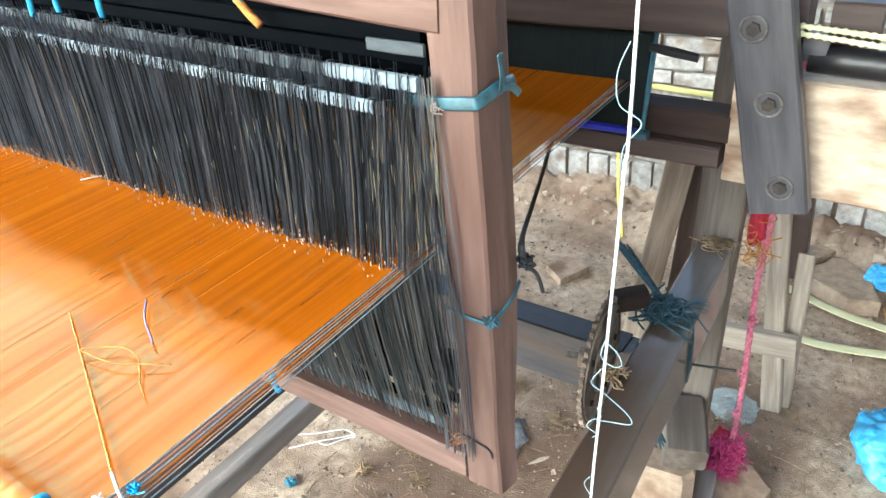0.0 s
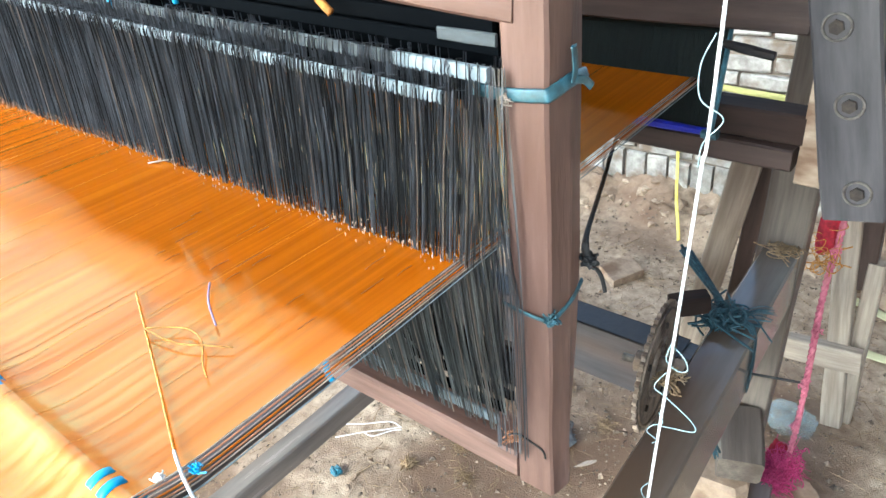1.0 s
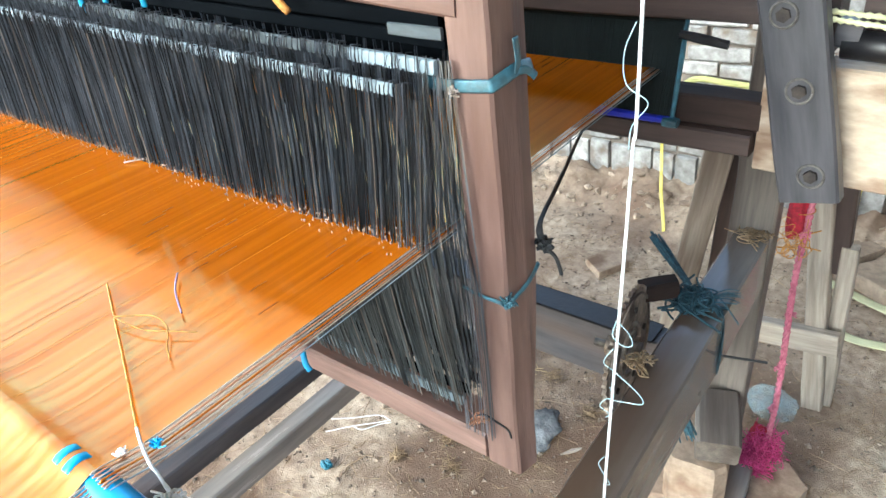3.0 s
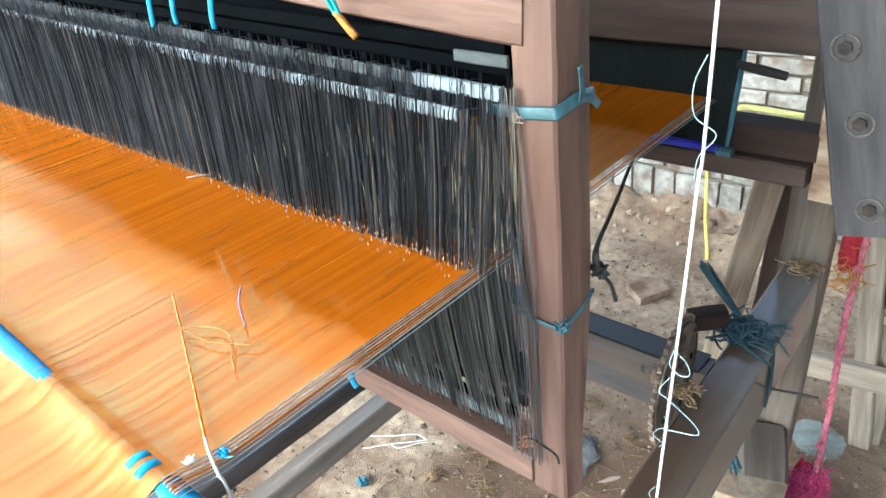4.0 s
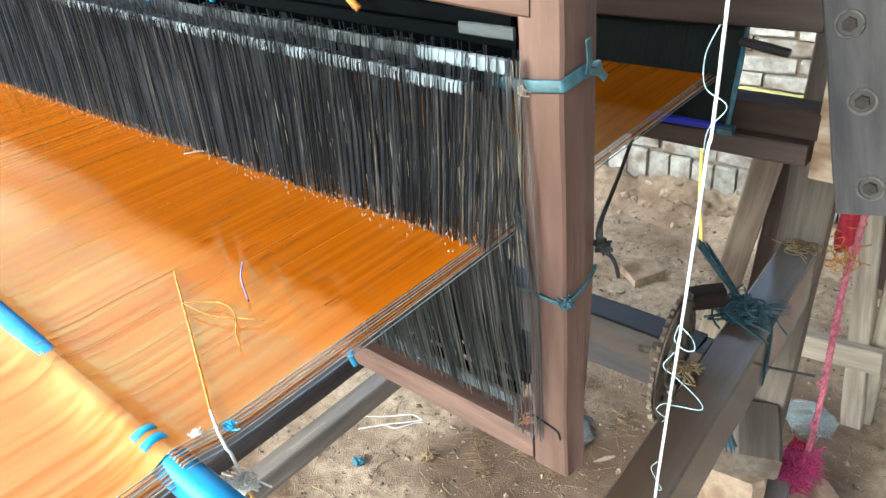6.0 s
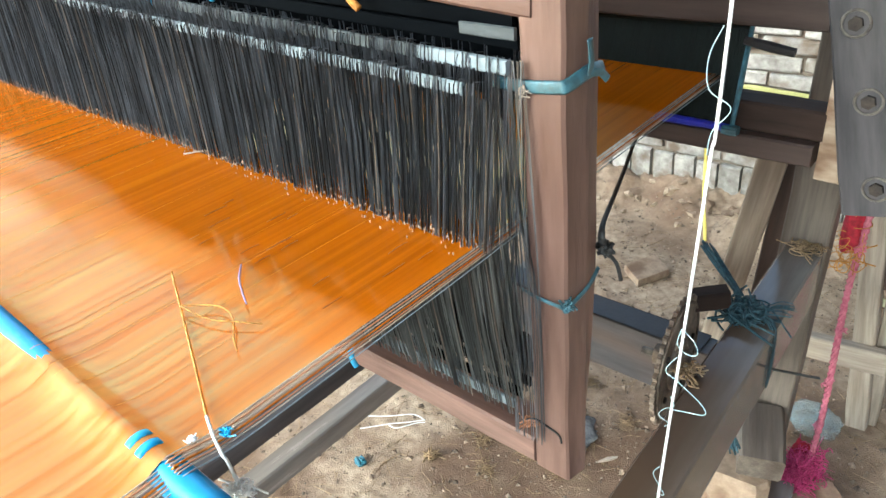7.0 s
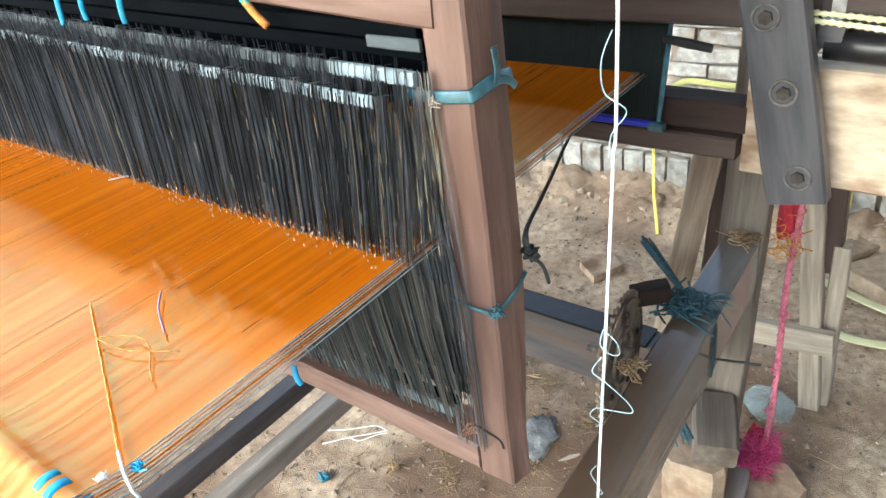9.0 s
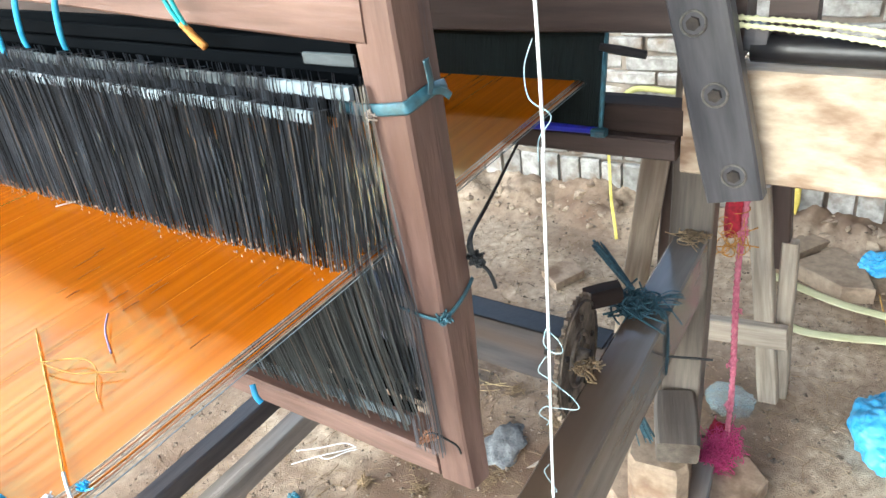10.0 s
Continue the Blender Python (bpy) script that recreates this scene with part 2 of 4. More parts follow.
def beam(name, p0, p1, w, h, material, parent, label="", up=(0, 0, 1), bevel=0.003, wobble=0.0015, profile=None):
    SEED[0] += 1.7
    m, length = along(p0, p1, up)
    return part(name, timber(length, w, h, bevel, wobble, SEED[0], profile=profile), material, parent, label, m)


def smooth_path(pts, steps=6):
    pts = [Vector(p) for p in pts]
    out = []
    for i in range(len(pts) - 1):
        a, b, c, d = pts[max(i - 1, 0)], pts[i], pts[i + 1], pts[min(i + 2, len(pts) - 1)]
        for s in range(steps):
            t = s / steps
            out.append(0.5 * (2 * b + (c - a) * t + (2 * a - 5 * b + 4 * c - d) * t * t + (3 * b - a - 3 * c + d) * t ** 3))
    return out + [pts[-1]]


def sweep(bm, pts, r, n=6, flat=1.0, taper=False, side=None):
    """A tube or, with flat under 1, a strap along the points."""
    rings, u = [], Vector(side) if side else None
    for i, p in enumerate(pts):
        d = (pts[min(i + 1, len(pts) - 1)] - pts[max(i - 1, 0)])
        d = d.normalized() if d.length > 1e-9 else Vector((0, 0, 1))
        if u is None:
            u = d.orthogonal()
        u = (u - d * u.dot(d))
        u = u.normalized() if u.length > 1e-6 else d.orthogonal().normalized()
        v = d.cross(u)
        rr = r * (1 - 0.7 * i / len(pts)) if taper else r
        rings.append([bm.verts.new(p + u * math.cos(2 * math.pi * k / n) * rr + v * math.sin(2 * math.pi * k / n) * rr * flat) for k in range(n)])
    for a, b in zip(rings, rings[1:]):
        for k in range(n):
            bm.faces.new((a[k], a[(k + 1) % n], b[(k + 1) % n], b[k]))
    bm.faces.new(list(reversed(rings[0])))
    bm.faces.new(rings[-1])


def cord(name, pts, r, material, parent=None, label="", n=6, flat=1.0, steps=6, side=None, taper=False):
    bm = bmesh.new()
    sweep(bm, smooth_path(pts, steps), r, n, flat, taper, side)
    return part(name, bm, material, parent, label, smooth=True)


def twisted(name, pts, r, material, parent=None, label="", turns=60.0, strands=3):
    """A laid rope: strands wound round the path."""
    path = smooth_path(pts, 14)
    bm = bmesh.new()
    total = sum((b - a).length for a, b in zip(path, path[1:]))
    fine = []
    for a, b in zip(path, path[1:]):
        k = max(1, int((b - a).length / (r * 1.2)))
        fine += [a.lerp(b, i / k) for i in range(k)]
    for s in range(strands):
        run, out = 0.0, []
        for i, p in enumerate(fine):
            d = (fine[min(i + 1, len(fine) - 1)] - fine[max(i - 1, 0)]).normalized()
            u = d.orthogonal().normalized()
            v = d.cross(u)
            ang = run * turns + 2 * math.pi * s / strands
            out.append(p + (u * math.cos(ang) + v * math.sin(ang)) * r * 0.5)
            run += (fine[min(i + 1, len(fine) - 1)] - p).length
        sweep(bm, out, r * 0.58, 5)
    return part(name, bm, material, parent, label, smooth=True)


def tangle(centre, size, count, r, seed, flat=1.0, turns=1.6):
    """A tangle of curling strands about a centre."""
    rng = random.Random(seed)
    bm = bmesh.new()
    c = Vector(centre)
    for _ in range(count):
        o = c + Vector((rng.gauss(0, size * 0.55), rng.gauss(0, size * 0.55), abs(rng.gauss(0, size * 0.55)) * flat))
        q = Euler((rng.uniform(0, 6.3), rng.uniform(0, 6.3), rng.uniform(0, 6.3))).to_matrix()
        a0, ra, n = rng.uniform(0, 6.3), size * rng.uniform(0.35, 1.1), int(7 * turns)
        pts = []
        for k in range(n):
            a = a0 + k * 0.9
            p = q @ Vector((math.cos(a) * ra * (1 - 0.05 * k), math.sin(a) * ra * 0.7, (k - n / 2) * size * 0.12))
            pts.append(o + Vector((p.x, p.y, p.z * min(flat, 1.3))))
        pts[-1] += Vector((rng.gauss(0, size), rng.gauss(0, size), rng.gauss(0, size * 0.6) * flat))
        sweep(bm, smooth_path(pts, 3), r * rng.uniform(0.6, 1.3), 4)
    return bm


def lump(sx, sy, sz, seed, rough=0.25, sub=2, freq=2.2, flat_base=False):
    bm = bmesh.new()
    bmesh.ops.create_icosphere(bm, subdivisions=sub, radius=1)
    for v in bm.verts:
        q = v.co * freq + Vector((seed, seed * 2.1, -seed))
        k = 1 + rough * noise.noise(q) + rough * 0.4 * noise.noise(q * 3.1)
        v.co = Vector((v.co.x * sx * k, v.co.y * sy * k, v.co.z * sz * k))
        if flat_base and v.co.z < -sz * 0.4:
            v.co.z = -sz * 0.4
    return bm


def crumpled(sx, sy, sz, seed, freq=3.0, amount=0.5, sub=4):
    """Crumpled thin plastic: a folded, creased skin."""
    bm = bmesh.new()
    bmesh.ops.create_icosphere(bm, subdivisions=sub, radius=1)
    for v in bm.verts:
        q = v.co * freq + Vector((seed, -seed, seed * 0.7))
        k = 0.95 + amount * 0.5 * noise.noise(q * 0.6) + amount * 0.35 * abs(noise.noise(q * 1.4)) - amount * 0.16 * abs(noise.noise(q * 3.1)) - amount * 0.08 * abs(noise.noise(q * 7.3))
        z = v.co.z if v.co.z > -0.3 else -0.3
        v.co = Vector((v.co.x * sx * k, v.co.y * sy * k, (z + 0.3) * sz * k))
    return bm


def slab_block(outline, z0, z1, bevel=0.004):
    """A flat block with the given outline and softened rims."""
    bm = bmesh.new()
    c = sum((Vector((x, y, 0)) for x, y in outline), Vector()) / len(outline)
    rows = []
    for z, k in ((z0, 1.0), (z1 - bevel, 1.0), (z1, 1.0 - bevel * 8)):
        rows.append([bm.verts.new((c.x + (x - c.x) * k, c.y + (y - c.y) * k, z)) for x, y in outline])
    for a, b in zip(rows, rows[1:]):
        for j in range(len(outline)):
            k = (j + 1) % len(outline)
            bm.faces.new((a[j], a[k], b[k], b[j]))
    bm.faces.new(list(reversed(rows[0])))
    bm.faces.new(rows[-1])
    return bm


# ---- the setting: earth floor, back wall, unseen side wall and roof that shape light ----
def bank(x, y):
    """Height of the trodden floor, rising in a mud footing at the back wall."""
    z = 0.010 * noise.noise(Vector((x * 2.3, y * 2.3, 1))) + 0.006 * noise.noise(Vector((x * 9, y * 9, 5))) + 0.0035 * noise.noise(Vector((x * 31, y * 31, 9)))
    s = min(max((y - 2.02 + 0.10 * noise.noise(Vector((x * 2.4, 3, 0)))) / 0.2, 0), 1)
    z += s * s * (3 - 2 * s) * (0.078 + 0.05 * noise.noise(Vector((x * 7, y * 9, 2))) + 0.05 * abs(noise.noise(Vector((x * 13, y * 17, 6)))) - 0.03 * abs(noise.noise(Vector((x * 31, y * 31, 3)))))
    return z


def make_ground():
    xs = np.concatenate([np.linspace(-60, -4, 8), np.linspace(-3.4, -2.05, 12), np.linspace(-2, 0.8, 235), np.linspace(0.9, 3.4, 12), np.linspace(4, 60, 8)])
    ys = np.concatenate([np.linspace(-60, -4, 8), np.linspace(-3.4, 0.1, 18), np.linspace(0.15, 2.4, 190), np.linspace(2.6, 6, 6), np.linspace(8, 60, 6)])
    verts = [(x, y, bank(x, y) if -3 < x < 3 and -2 < y < 2.6 else 0.0) for y in ys for x in xs]
    w = len(xs)
    faces = [(j * w + i, j * w + i + 1, (j + 1) * w + i + 1, (j + 1) * w + i) for j in range(len(ys) - 1) for i in range(w - 1)]
    me = bpy.data.meshes.new("ground")
    me.from_pydata(verts, [], faces)
    for p in me.polygons:
        p.use_smooth = True
    me.materials.append(DIRT)
    return tagged(new("ground", me), "trodden brown earth floor strewn with grit and fibre", "ground", kind="structure")


make_ground()

wall = tagged(beam("wall_back", (-3.4, 2.397, 0.62), (2.4, 2.397, 0.62), 0.22, 1.3, WALL, None, bevel=0.004), "old whitewashed brick wall with crumbling mud joints", "wall", kind="structure")


# Out of view: height and edges are set to cut the skylight.
roof = tagged(beam("ceiling", (-1.25, 0.8, 2.14), (1.3, 0.8, 2.14), 3.5, 0.04, ROOF, None), "unseen weathered roof sheet sized to hold back skylight", "roof", kind="structure")
# Wall added out of view to block sky and sun from the right.
tagged(beam("wall_side", (1.15, -0.30, 1.06), (1.15, 2.28, 1.06), 0.12, 2.12, WALL, None, bevel=0.004), "plain unseen plaster wall added to shade the right side", "wall", kind="structure")
for x, y in ((-1.2, -0.9), (1.2, -0.9)):
    post = thing("shed_post", (x, y, 0), "plain unseen timber post added to carry the roof sheet", "post", "shed posts")
    beam("shaft", (x, y, 0.0), (x, y, 2.12), 0.09, 0.09, BROWN_WOOD, post, up=(0, 1, 0))


# ---- loom frame ----
loom = thing("loom_frame", (-0.22, 1.15, 0), "dark timber frame of a handloom on earth floor", "loom")
beam("side_rail", (-0.184, 0.20, 0.570), (-0.2305, 1.132, 0.566), 0.061, 0.105, RAIL_WOOD, loom, "oily dark brown side rail")
beam("upright", (-0.252, 1.153, 0.0), (-0.199, 1.153, 1.95), 0.076, 0.038, AGED_WOOD, loom, up=(0, 1, 0))
beam("upright", (-0.18, 0.165, 0.0), (-0.18, 0.165, 0.62), 0.07, 0.07, BROWN_WOOD, loom, up=(0, 1, 0))
beam("cross_rail", (-3.1, 0.915, 0.460), (-0.262, 0.915, 0.460), 0.05, 0.114, PLANK_GREY, loom)
beam("rail_cap", (-3.1, 0.912, 0.519), (-0.30, 0.912, 0.519), 0.055, 0.004, BLACK, loom, "black strip")
beam("head_rail", (-3.1, 1.165, 1.985), (0.1, 1.165, 1.985), 0.08, 0.07, BROWN_WOOD, loom)
beam("head_bearer", (-0.17, 0.3, 2.05), (-0.17, 1.3, 2.05), 0.06, 0.06, BROWN_WOOD, loom)
beam("head_bearer", (-3.05, 0.3, 2.05), (-3.05, 1.3, 2.05), 0.06, 0.06, BROWN_WOOD, loom)
beam("upright", (-3.05, 1.165, 0.0), (-3.05, 1.165, 1.95), 0.08, 0.07, GREY_WOOD, loom, up=(0, 1, 0))
beam("side_rail", (-3.05, 0.20, 0.572), (-3.05, 1.135, 0.565), 0.072, 0.105, OILY_WOOD, loom)

# ---- heald frame: chamfered post, top beam, bottom bar ----
heald_frame = thing("timber_frame", (-0.28, 0.47, 0.655), "reddish timber heald frame tied with blue strips", "loom frame")


def worn_post():
    """The near post: square in front, its rear corner cut back and worn away towards the foot."""
    bm = bmesh.new()
    m, length = along((-0.284, 0.474, 0.652), (-0.284, 0.474, 2.02), (0, 1, 0))
    rows = []
    for i in range(46):
        z = 0.652 + length * i / 45
        k = min(max((z - 0.66) / 0.22, 0), 1)
        back, edge = 0.473 + 0.025 * k, 0.470 + 0.002 * k
        outline = [(-0.306, 0.447), (-0.303, 0.444), (-0.2645, 0.444), (-0.2615, 0.4465), (-0.2575, edge - 0.002), (-0.2575, edge + 0.002), (-0.263, back), (-0.306, back)]
        row = []
        for x, y in outline:
            d = 0.0013 * noise.noise(Vector((x * 60, y * 60, z * 9))) + 0.0006 * noise.noise(Vector((x * 90, y * 90, z * 40)))
            row.append(bm.verts.new((z - 0.652 - length / 2, x + 0.284 + d, y - 0.474 + d * 0.6)))
        rows.append(row)
    for a, b in zip(rows, rows[1:]):
        for q in range(8):
            bm.faces.new((a[q], a[(q + 1) % 8], b[(q + 1) % 8], b[q]))
    bm.faces.new(list(reversed(rows[0])))
    bm.faces.new(rows[-1])
    return part("post", bm, PINK_WOOD, heald_frame, "worn reddish post with a cut-back rear corner", m)


worn_post()
beam("post", (-2.95, 0.474, 0.655), (-2.95, 0.474, 2.02), 0.044, 0.06, PINK_WOOD, heald_frame, up=(0, 1, 0))
top_beam = beam("top_beam", (-2.93, 0.464, 1.380), (-0.288, 0.464, 1.2198), 0.045, 0.1285, PINK_WOOD, heald_frame)
for v in top_beam.data.vertices:
    v.co.z *= 0.31 + 0.69 * (v.co.x / 2.647 + 0.5)
beam("bottom_bar", (-2.93, 0.4685, 0.6725), (-0.3065, 0.4685, 0.6725), 0.05, 0.038, PINK_WOOD, heald_frame)

# ---- heald shafts ----
XL, XR = -2.20, -0.318


def heald_cords(y, z_low, z_high, y_eye, seed, pitch=0.0014, half=0):
    """Cords of one shaft: whole, or those above (1) or below (-1) the eyes alone."""
    rng = random.Random(seed)
    bm = bmesh.new()
    x = XL
    while x < XR + 0.016:
        lean = rng.uniform(-0.003, 0.003) + 0.011 * noise.noise(Vector((x * 55, seed, 0)))
        j = rng.uniform(-0.004, 0.004)
        r = rng.uniform(0.00045, 0.0008)
        drift = min(max(0.008 + 0.08 * (-0.4 - x), 0.004), 0.04)
        z_top = z_high + 0.027 * (-0.33 - x) + (0.012 if rng.random() < 0.25 else 0.0)
        foot = z_low - (0.008 if rng.random() < 0.5 else 0.0)
        pts = [Vector((x + lean * 0.5, y + j * 0.3, foot)), Vector((x, y + (y_eye - y) * 0.6 + j * 0.5, (z_low + 0.967) / 2)), Vector((x, y_eye + j, 0.967)),
               Vector((x - drift / 2, y + (y_eye - y) * 0.45 + j, (z_top + 0.967) / 2)), Vector((x - lean - drift, y + j * 0.3, z_top))]
        sweep(bm, pts[2:] if half > 0 else pts[:3] if half < 0 else pts, r, 3)
        crowd = noise.noise(Vector((x * 120, seed * 3, 7)))
        x += pitch * rng.uniform(0.55, 1.5) * (1.25 if x > -0.375 else 1.0) * (1.0 if crowd < 0.15 else 1.9)
    return bm


def cord_loops(y, z_high, seed):
    """The tops of the cords, looped over their bar and running on above it."""
    rng = random.Random(seed)
    bm = bmesh.new()
    x = XL
    while x < XR + 0.008:
        z = z_high + 0.027 * (-0.33 - x)
        up = rng.uniform(0.004, 0.012)
        sweep(bm, [Vector((x, y, z - 0.008)), Vector((x + rng.uniform(-0.001, 0.001), y - 0.0015, z)), Vector((x, y + 0.001, z + up)), Vector((x + 0.001, y + 0.008, z + up - 0.002))], rng.uniform(0.0004, 0.0009), 3)
        x += rng.uniform(0.0006, 0.0045) * (2.4 if x > -0.40 else 1.0) * (1.0 if noise.noise(Vector((x * 11, seed, 0))) > -0.1 else 2.2)
    return bm


def heald_eyes(y_eye, seed):
    rng = random.Random(seed)
    bm = bmesh.new()
    x = XL
    while x < XR:
        z = 0.969 + rng.uniform(-0.003, 0.006)
        yy = y_eye + rng.gauss(-0.004, 0.007)
        sweep(bm, [Vector((x, yy, z - 0.0014)), Vector((x + 0.0003, yy - 0.0006, z)), Vector((x, yy, z + 0.0014))], rng.uniform(0.0003, 0.0006), 4)
        x += rng.uniform(0.0004, 0.0026)
    return bm


def cord_bundle(seed):
    """Slack cords at the end of the shafts, drawn against the post by the tie."""
    rng = random.Random(seed)
    bm = bmesh.new()
    for _ in range(24):
        a, b = rng.uniform(-0.328, -0.292), rng.uniform(-0.324, -0.287)
        y = rng.uniform(0.432, 0.441)
        pts = [Vector((a, y, 1.125)), Vector((a * 0.5 + b * 0.5 + rng.uniform(-0.003, 0.003), y - 0.002, 1.0)), Vector((b + rng.uniform(-0.003, 0.003), y, 0.88)), Vector((b, y + 0.001, 0.70))]
        sweep(bm, smooth_path(pts, 3), rng.uniform(0.0004, 0.0008), 3)
    return bm


TILT = 0.027
for i, (y, eye, top) in enumerate(((0.412, 0.388, 1.101), (0.426, 0.402, 1.120), (0.442, 0.424, 1.136), (0.458, 0.446, 1.142))):
    shaft = thing("heald_shaft", (-0.98, y, 0.722), "heald shaft hung with close dark cords, pale bar on top", "heald shaft", "heald shafts")
    low = 0.764 + 0.004 * i
    end = (-0.345, -0.309, -0.307, -0.307)[i]
    rise = TILT * (2.21 + end)
    # Bar colours darken shaft by shaft, painting in the shade behind.
    beam("top_bar", (-2.21, y + 0.005, top + rise), (end, y + 0.005, top), 0.004, 0.012, (HEALD_BAR, HEALD_DIM, HEALD_SHADED, HEALD_SHADED)[i], shaft, bevel=0.001, wobble=0.0006)
    if i == 1:
        beam("bar_end", (-0.405, y + 0.0045, top + TILT * 0.096), (end + 0.002, y + 0.0045, top), 0.006, 0.013, HEALD_BAR, shaft, "pale bar end", bevel=0.001, wobble=0.0004)
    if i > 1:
        beam("top_lath", (-2.21, y + 0.006, top + 0.016 + rise), (-0.312, y + 0.006, top + 0.016), 0.006, 0.014, HEALD_SHADED, shaft, "lath with the gap's shade in its near-black colour", bevel=0.001, wobble=0.0006)
    if i == 2:
        beam("bar_end", (-0.365, y + 0.001, top + 0.009), (-0.307, y + 0.001, top + 0.008), 0.004, 0.011, HEALD_DIM, shaft, "bar end with half shade in its colour", bevel=0.001)
    beam("bottom_bar", (-2.21, y + 0.004, low), (-0.309, y + 0.004, low), 0.004, 0.013, HEALD_BAR if i < 1 else HEALD_SHADED, shaft, bevel=0.001)
    tagged(part("cord_stuff", heald_cords(y, low - 0.004, top - (0.003 if i < 2 else 0.028), eye, 11 + i, half=1), HEALD, shaft), kind="stuff")
    # Lower halves of the same cords, with the light put into their colour.
    tagged(part("lower_cord_stuff", heald_cords(y, low - 0.004, top, eye, 11 + i, half=-1), HEALD_LIT, shaft, "grey lower cords, lightened for the light they catch"), kind="stuff")
    if i == 0:
        # Sparse paler strands stand in for glints along the front cords.
        tagged(part("pale_cord_stuff", heald_cords(y - 0.002, low - 0.004, top - 0.003, eye - 0.001, 41, 0.030), HEALD_GLINT, shaft), kind="stuff")
        tagged(part("black_cord_stuff", heald_cords(y - 0.003, low - 0.004, top + 0.006, eye - 0.001, 42, 0.007, half=1), HEALD_BLACK, shaft), kind="stuff")
    if i == 3:
        # Extra near-black laths fill the gap behind with painted shade.
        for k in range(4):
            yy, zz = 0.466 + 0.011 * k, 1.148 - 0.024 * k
            beam("back_lath", (-2.21, yy, zz + 0.06), (-0.312, yy, zz), 0.006, 0.026, HEALD_SHADED, shaft, "lath with the gap's shade in its near-black colour", bevel=0.001, wobble=0.0006)
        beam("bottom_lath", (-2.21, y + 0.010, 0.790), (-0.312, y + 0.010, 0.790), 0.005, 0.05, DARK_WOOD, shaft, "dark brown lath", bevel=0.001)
    if i < 2:
        tagged(part("cord_loop_stuff", cord_loops(y, top, 51 + i), HEALD, shaft), kind="stuff")
        if i == 0:
            tagged(part("slack_cord_stuff", cord_bundle(77), HEALD, shaft), kind="stuff")
        tagged(part("eye_stuff", heald_eyes(eye, 31 + i), HEALD_EYE, shaft), kind="stuff")

# ---- warp ----
warp = thing("warp_sheet", (-0.98, 0.4, 0.967), "sheet of fine glossy orange warp threads stretched taut", "warp")


PIPE_Y, PIPE_Z = 0.077, 0.9566
PATH_WARP = [(0.885, 0.978), (0.65, 0.973), (0.46, 0.968), (0.392, 0.966), (0.34, 0.966), (0.25, 0.966), (0.15, 0.9655), (0.115, 0.9645), (0.099, 0.9655)]
PATH_WARP += [(PIPE_Y + 0.0133 * math.cos(a), PIPE_Z + 0.0133 * math.sin(a)) for a in np.radians((58, 74, 90, 106, 122))]
PATH_WARP += [(0.058, 0.9632), (0.047, 0.9612), (0.036, 0.9606), (0.0, 0.9612), (-0.06, 0.9628), (-0.25, 0.968)]


def warp_sheet():
    """The close sheet of threads, uneven across its width in fine ridges."""
    cols = 1250
    run = []
    for (ya, za), (yb, zb) in zip(PATH_WARP, PATH_WARP[1:]):
        k = max(1, int((ya - yb) / 0.012)) if ya < 0.4 else 1
        run += [(ya + (yb - ya) * q / k, za + (zb - za) * q / k) for q in range(k)]
    run.append(PATH_WARP[-1])
    verts, faces, n = [], [], len(run)
    for i in range(cols + 1):
        x = -2.20 + (2.20 - 0.322) * i / cols
        ridge = 0.00005 * noise.noise(Vector((x * 310, 0, 4))) + 0.00022 * noise.noise(Vector((x * 45, 0, 8)))
        for y, z in run:
            pucker = 0.00012 * noise.noise(Vector((x * 24, y * 16, 5))) if y < 0.4 else 0.0
            verts.append((x, y, z + pucker + ridge * (0.6 + 0.8 * noise.noise(Vector((x * 25, y * 6, 2))))))
    for i in range(cols):
        faces += [(i * n + k, (i + 1) * n + k, (i + 1) * n + k + 1, i * n + k + 1) for k in range(n - 1)]
    me = bpy.data.meshes.new("sheet")
    me.from_pydata(verts, [], faces)
    for p in me.polygons:
        p.use_smooth = True
    me.materials.append(WARP)
    return me


def loose_threads(count, seed):
    rng = random.Random(seed)
    verts, faces = [], []
    for i in range(count):
        x = rng.uniform(-2.19, -0.324)
        w = rng.uniform(0.0003, 0.0008)
        lift = rng.uniform(0.0004, 0.0007)
        a = rng.randrange(0, 8)
        run = PATH_WARP[a:a + rng.randrange(4, 12)]
        s = len(verts)
        for y, z in run:
            dx = rng.uniform(-0.0005, 0.0005)
            verts += [(x + dx - w / 2, y, z + lift), (x + dx + w / 2, y, z + lift + rng.uniform(-0.0002, 0.0002))]
        faces += [(s + 2 * k, s + 2 * k + 1, s + 2 * k + 3, s + 2 * k + 2) for k in range(len(run) - 1)]
    me = bpy.data.meshes.new("loose_thread_stuff")
    me.from_pydata(verts, [], faces)
    me.materials.append(WARP_LOW)
    return me


for nm, me in (("sheet", warp_sheet()), ("loose_thread_stuff", loose_threads(90, 5))):
    o = new(nm, me)
    o.parent, o.matrix_parent_inverse = warp, warp.matrix_basis.inverted()
    if nm != "sheet":
        tagged(o, kind="stuff")


def dark_flecks(seed):
    rng = random.Random(seed)
    bm = bmesh.new()
    for _ in range(16):
        x, y = rng.uniform(-0.62, -0.33), rng.uniform(0.235, 0.36)
        l = rng.uniform(0.006, 0.03)
        sweep(bm, [Vector((x, y, 0.9678)), Vector((x + rng.uniform(-0.001, 0.001), y + l / 2, 0.9682)), Vector((x, y + l, 0.9678))], 0.0004, 3)
    return bm


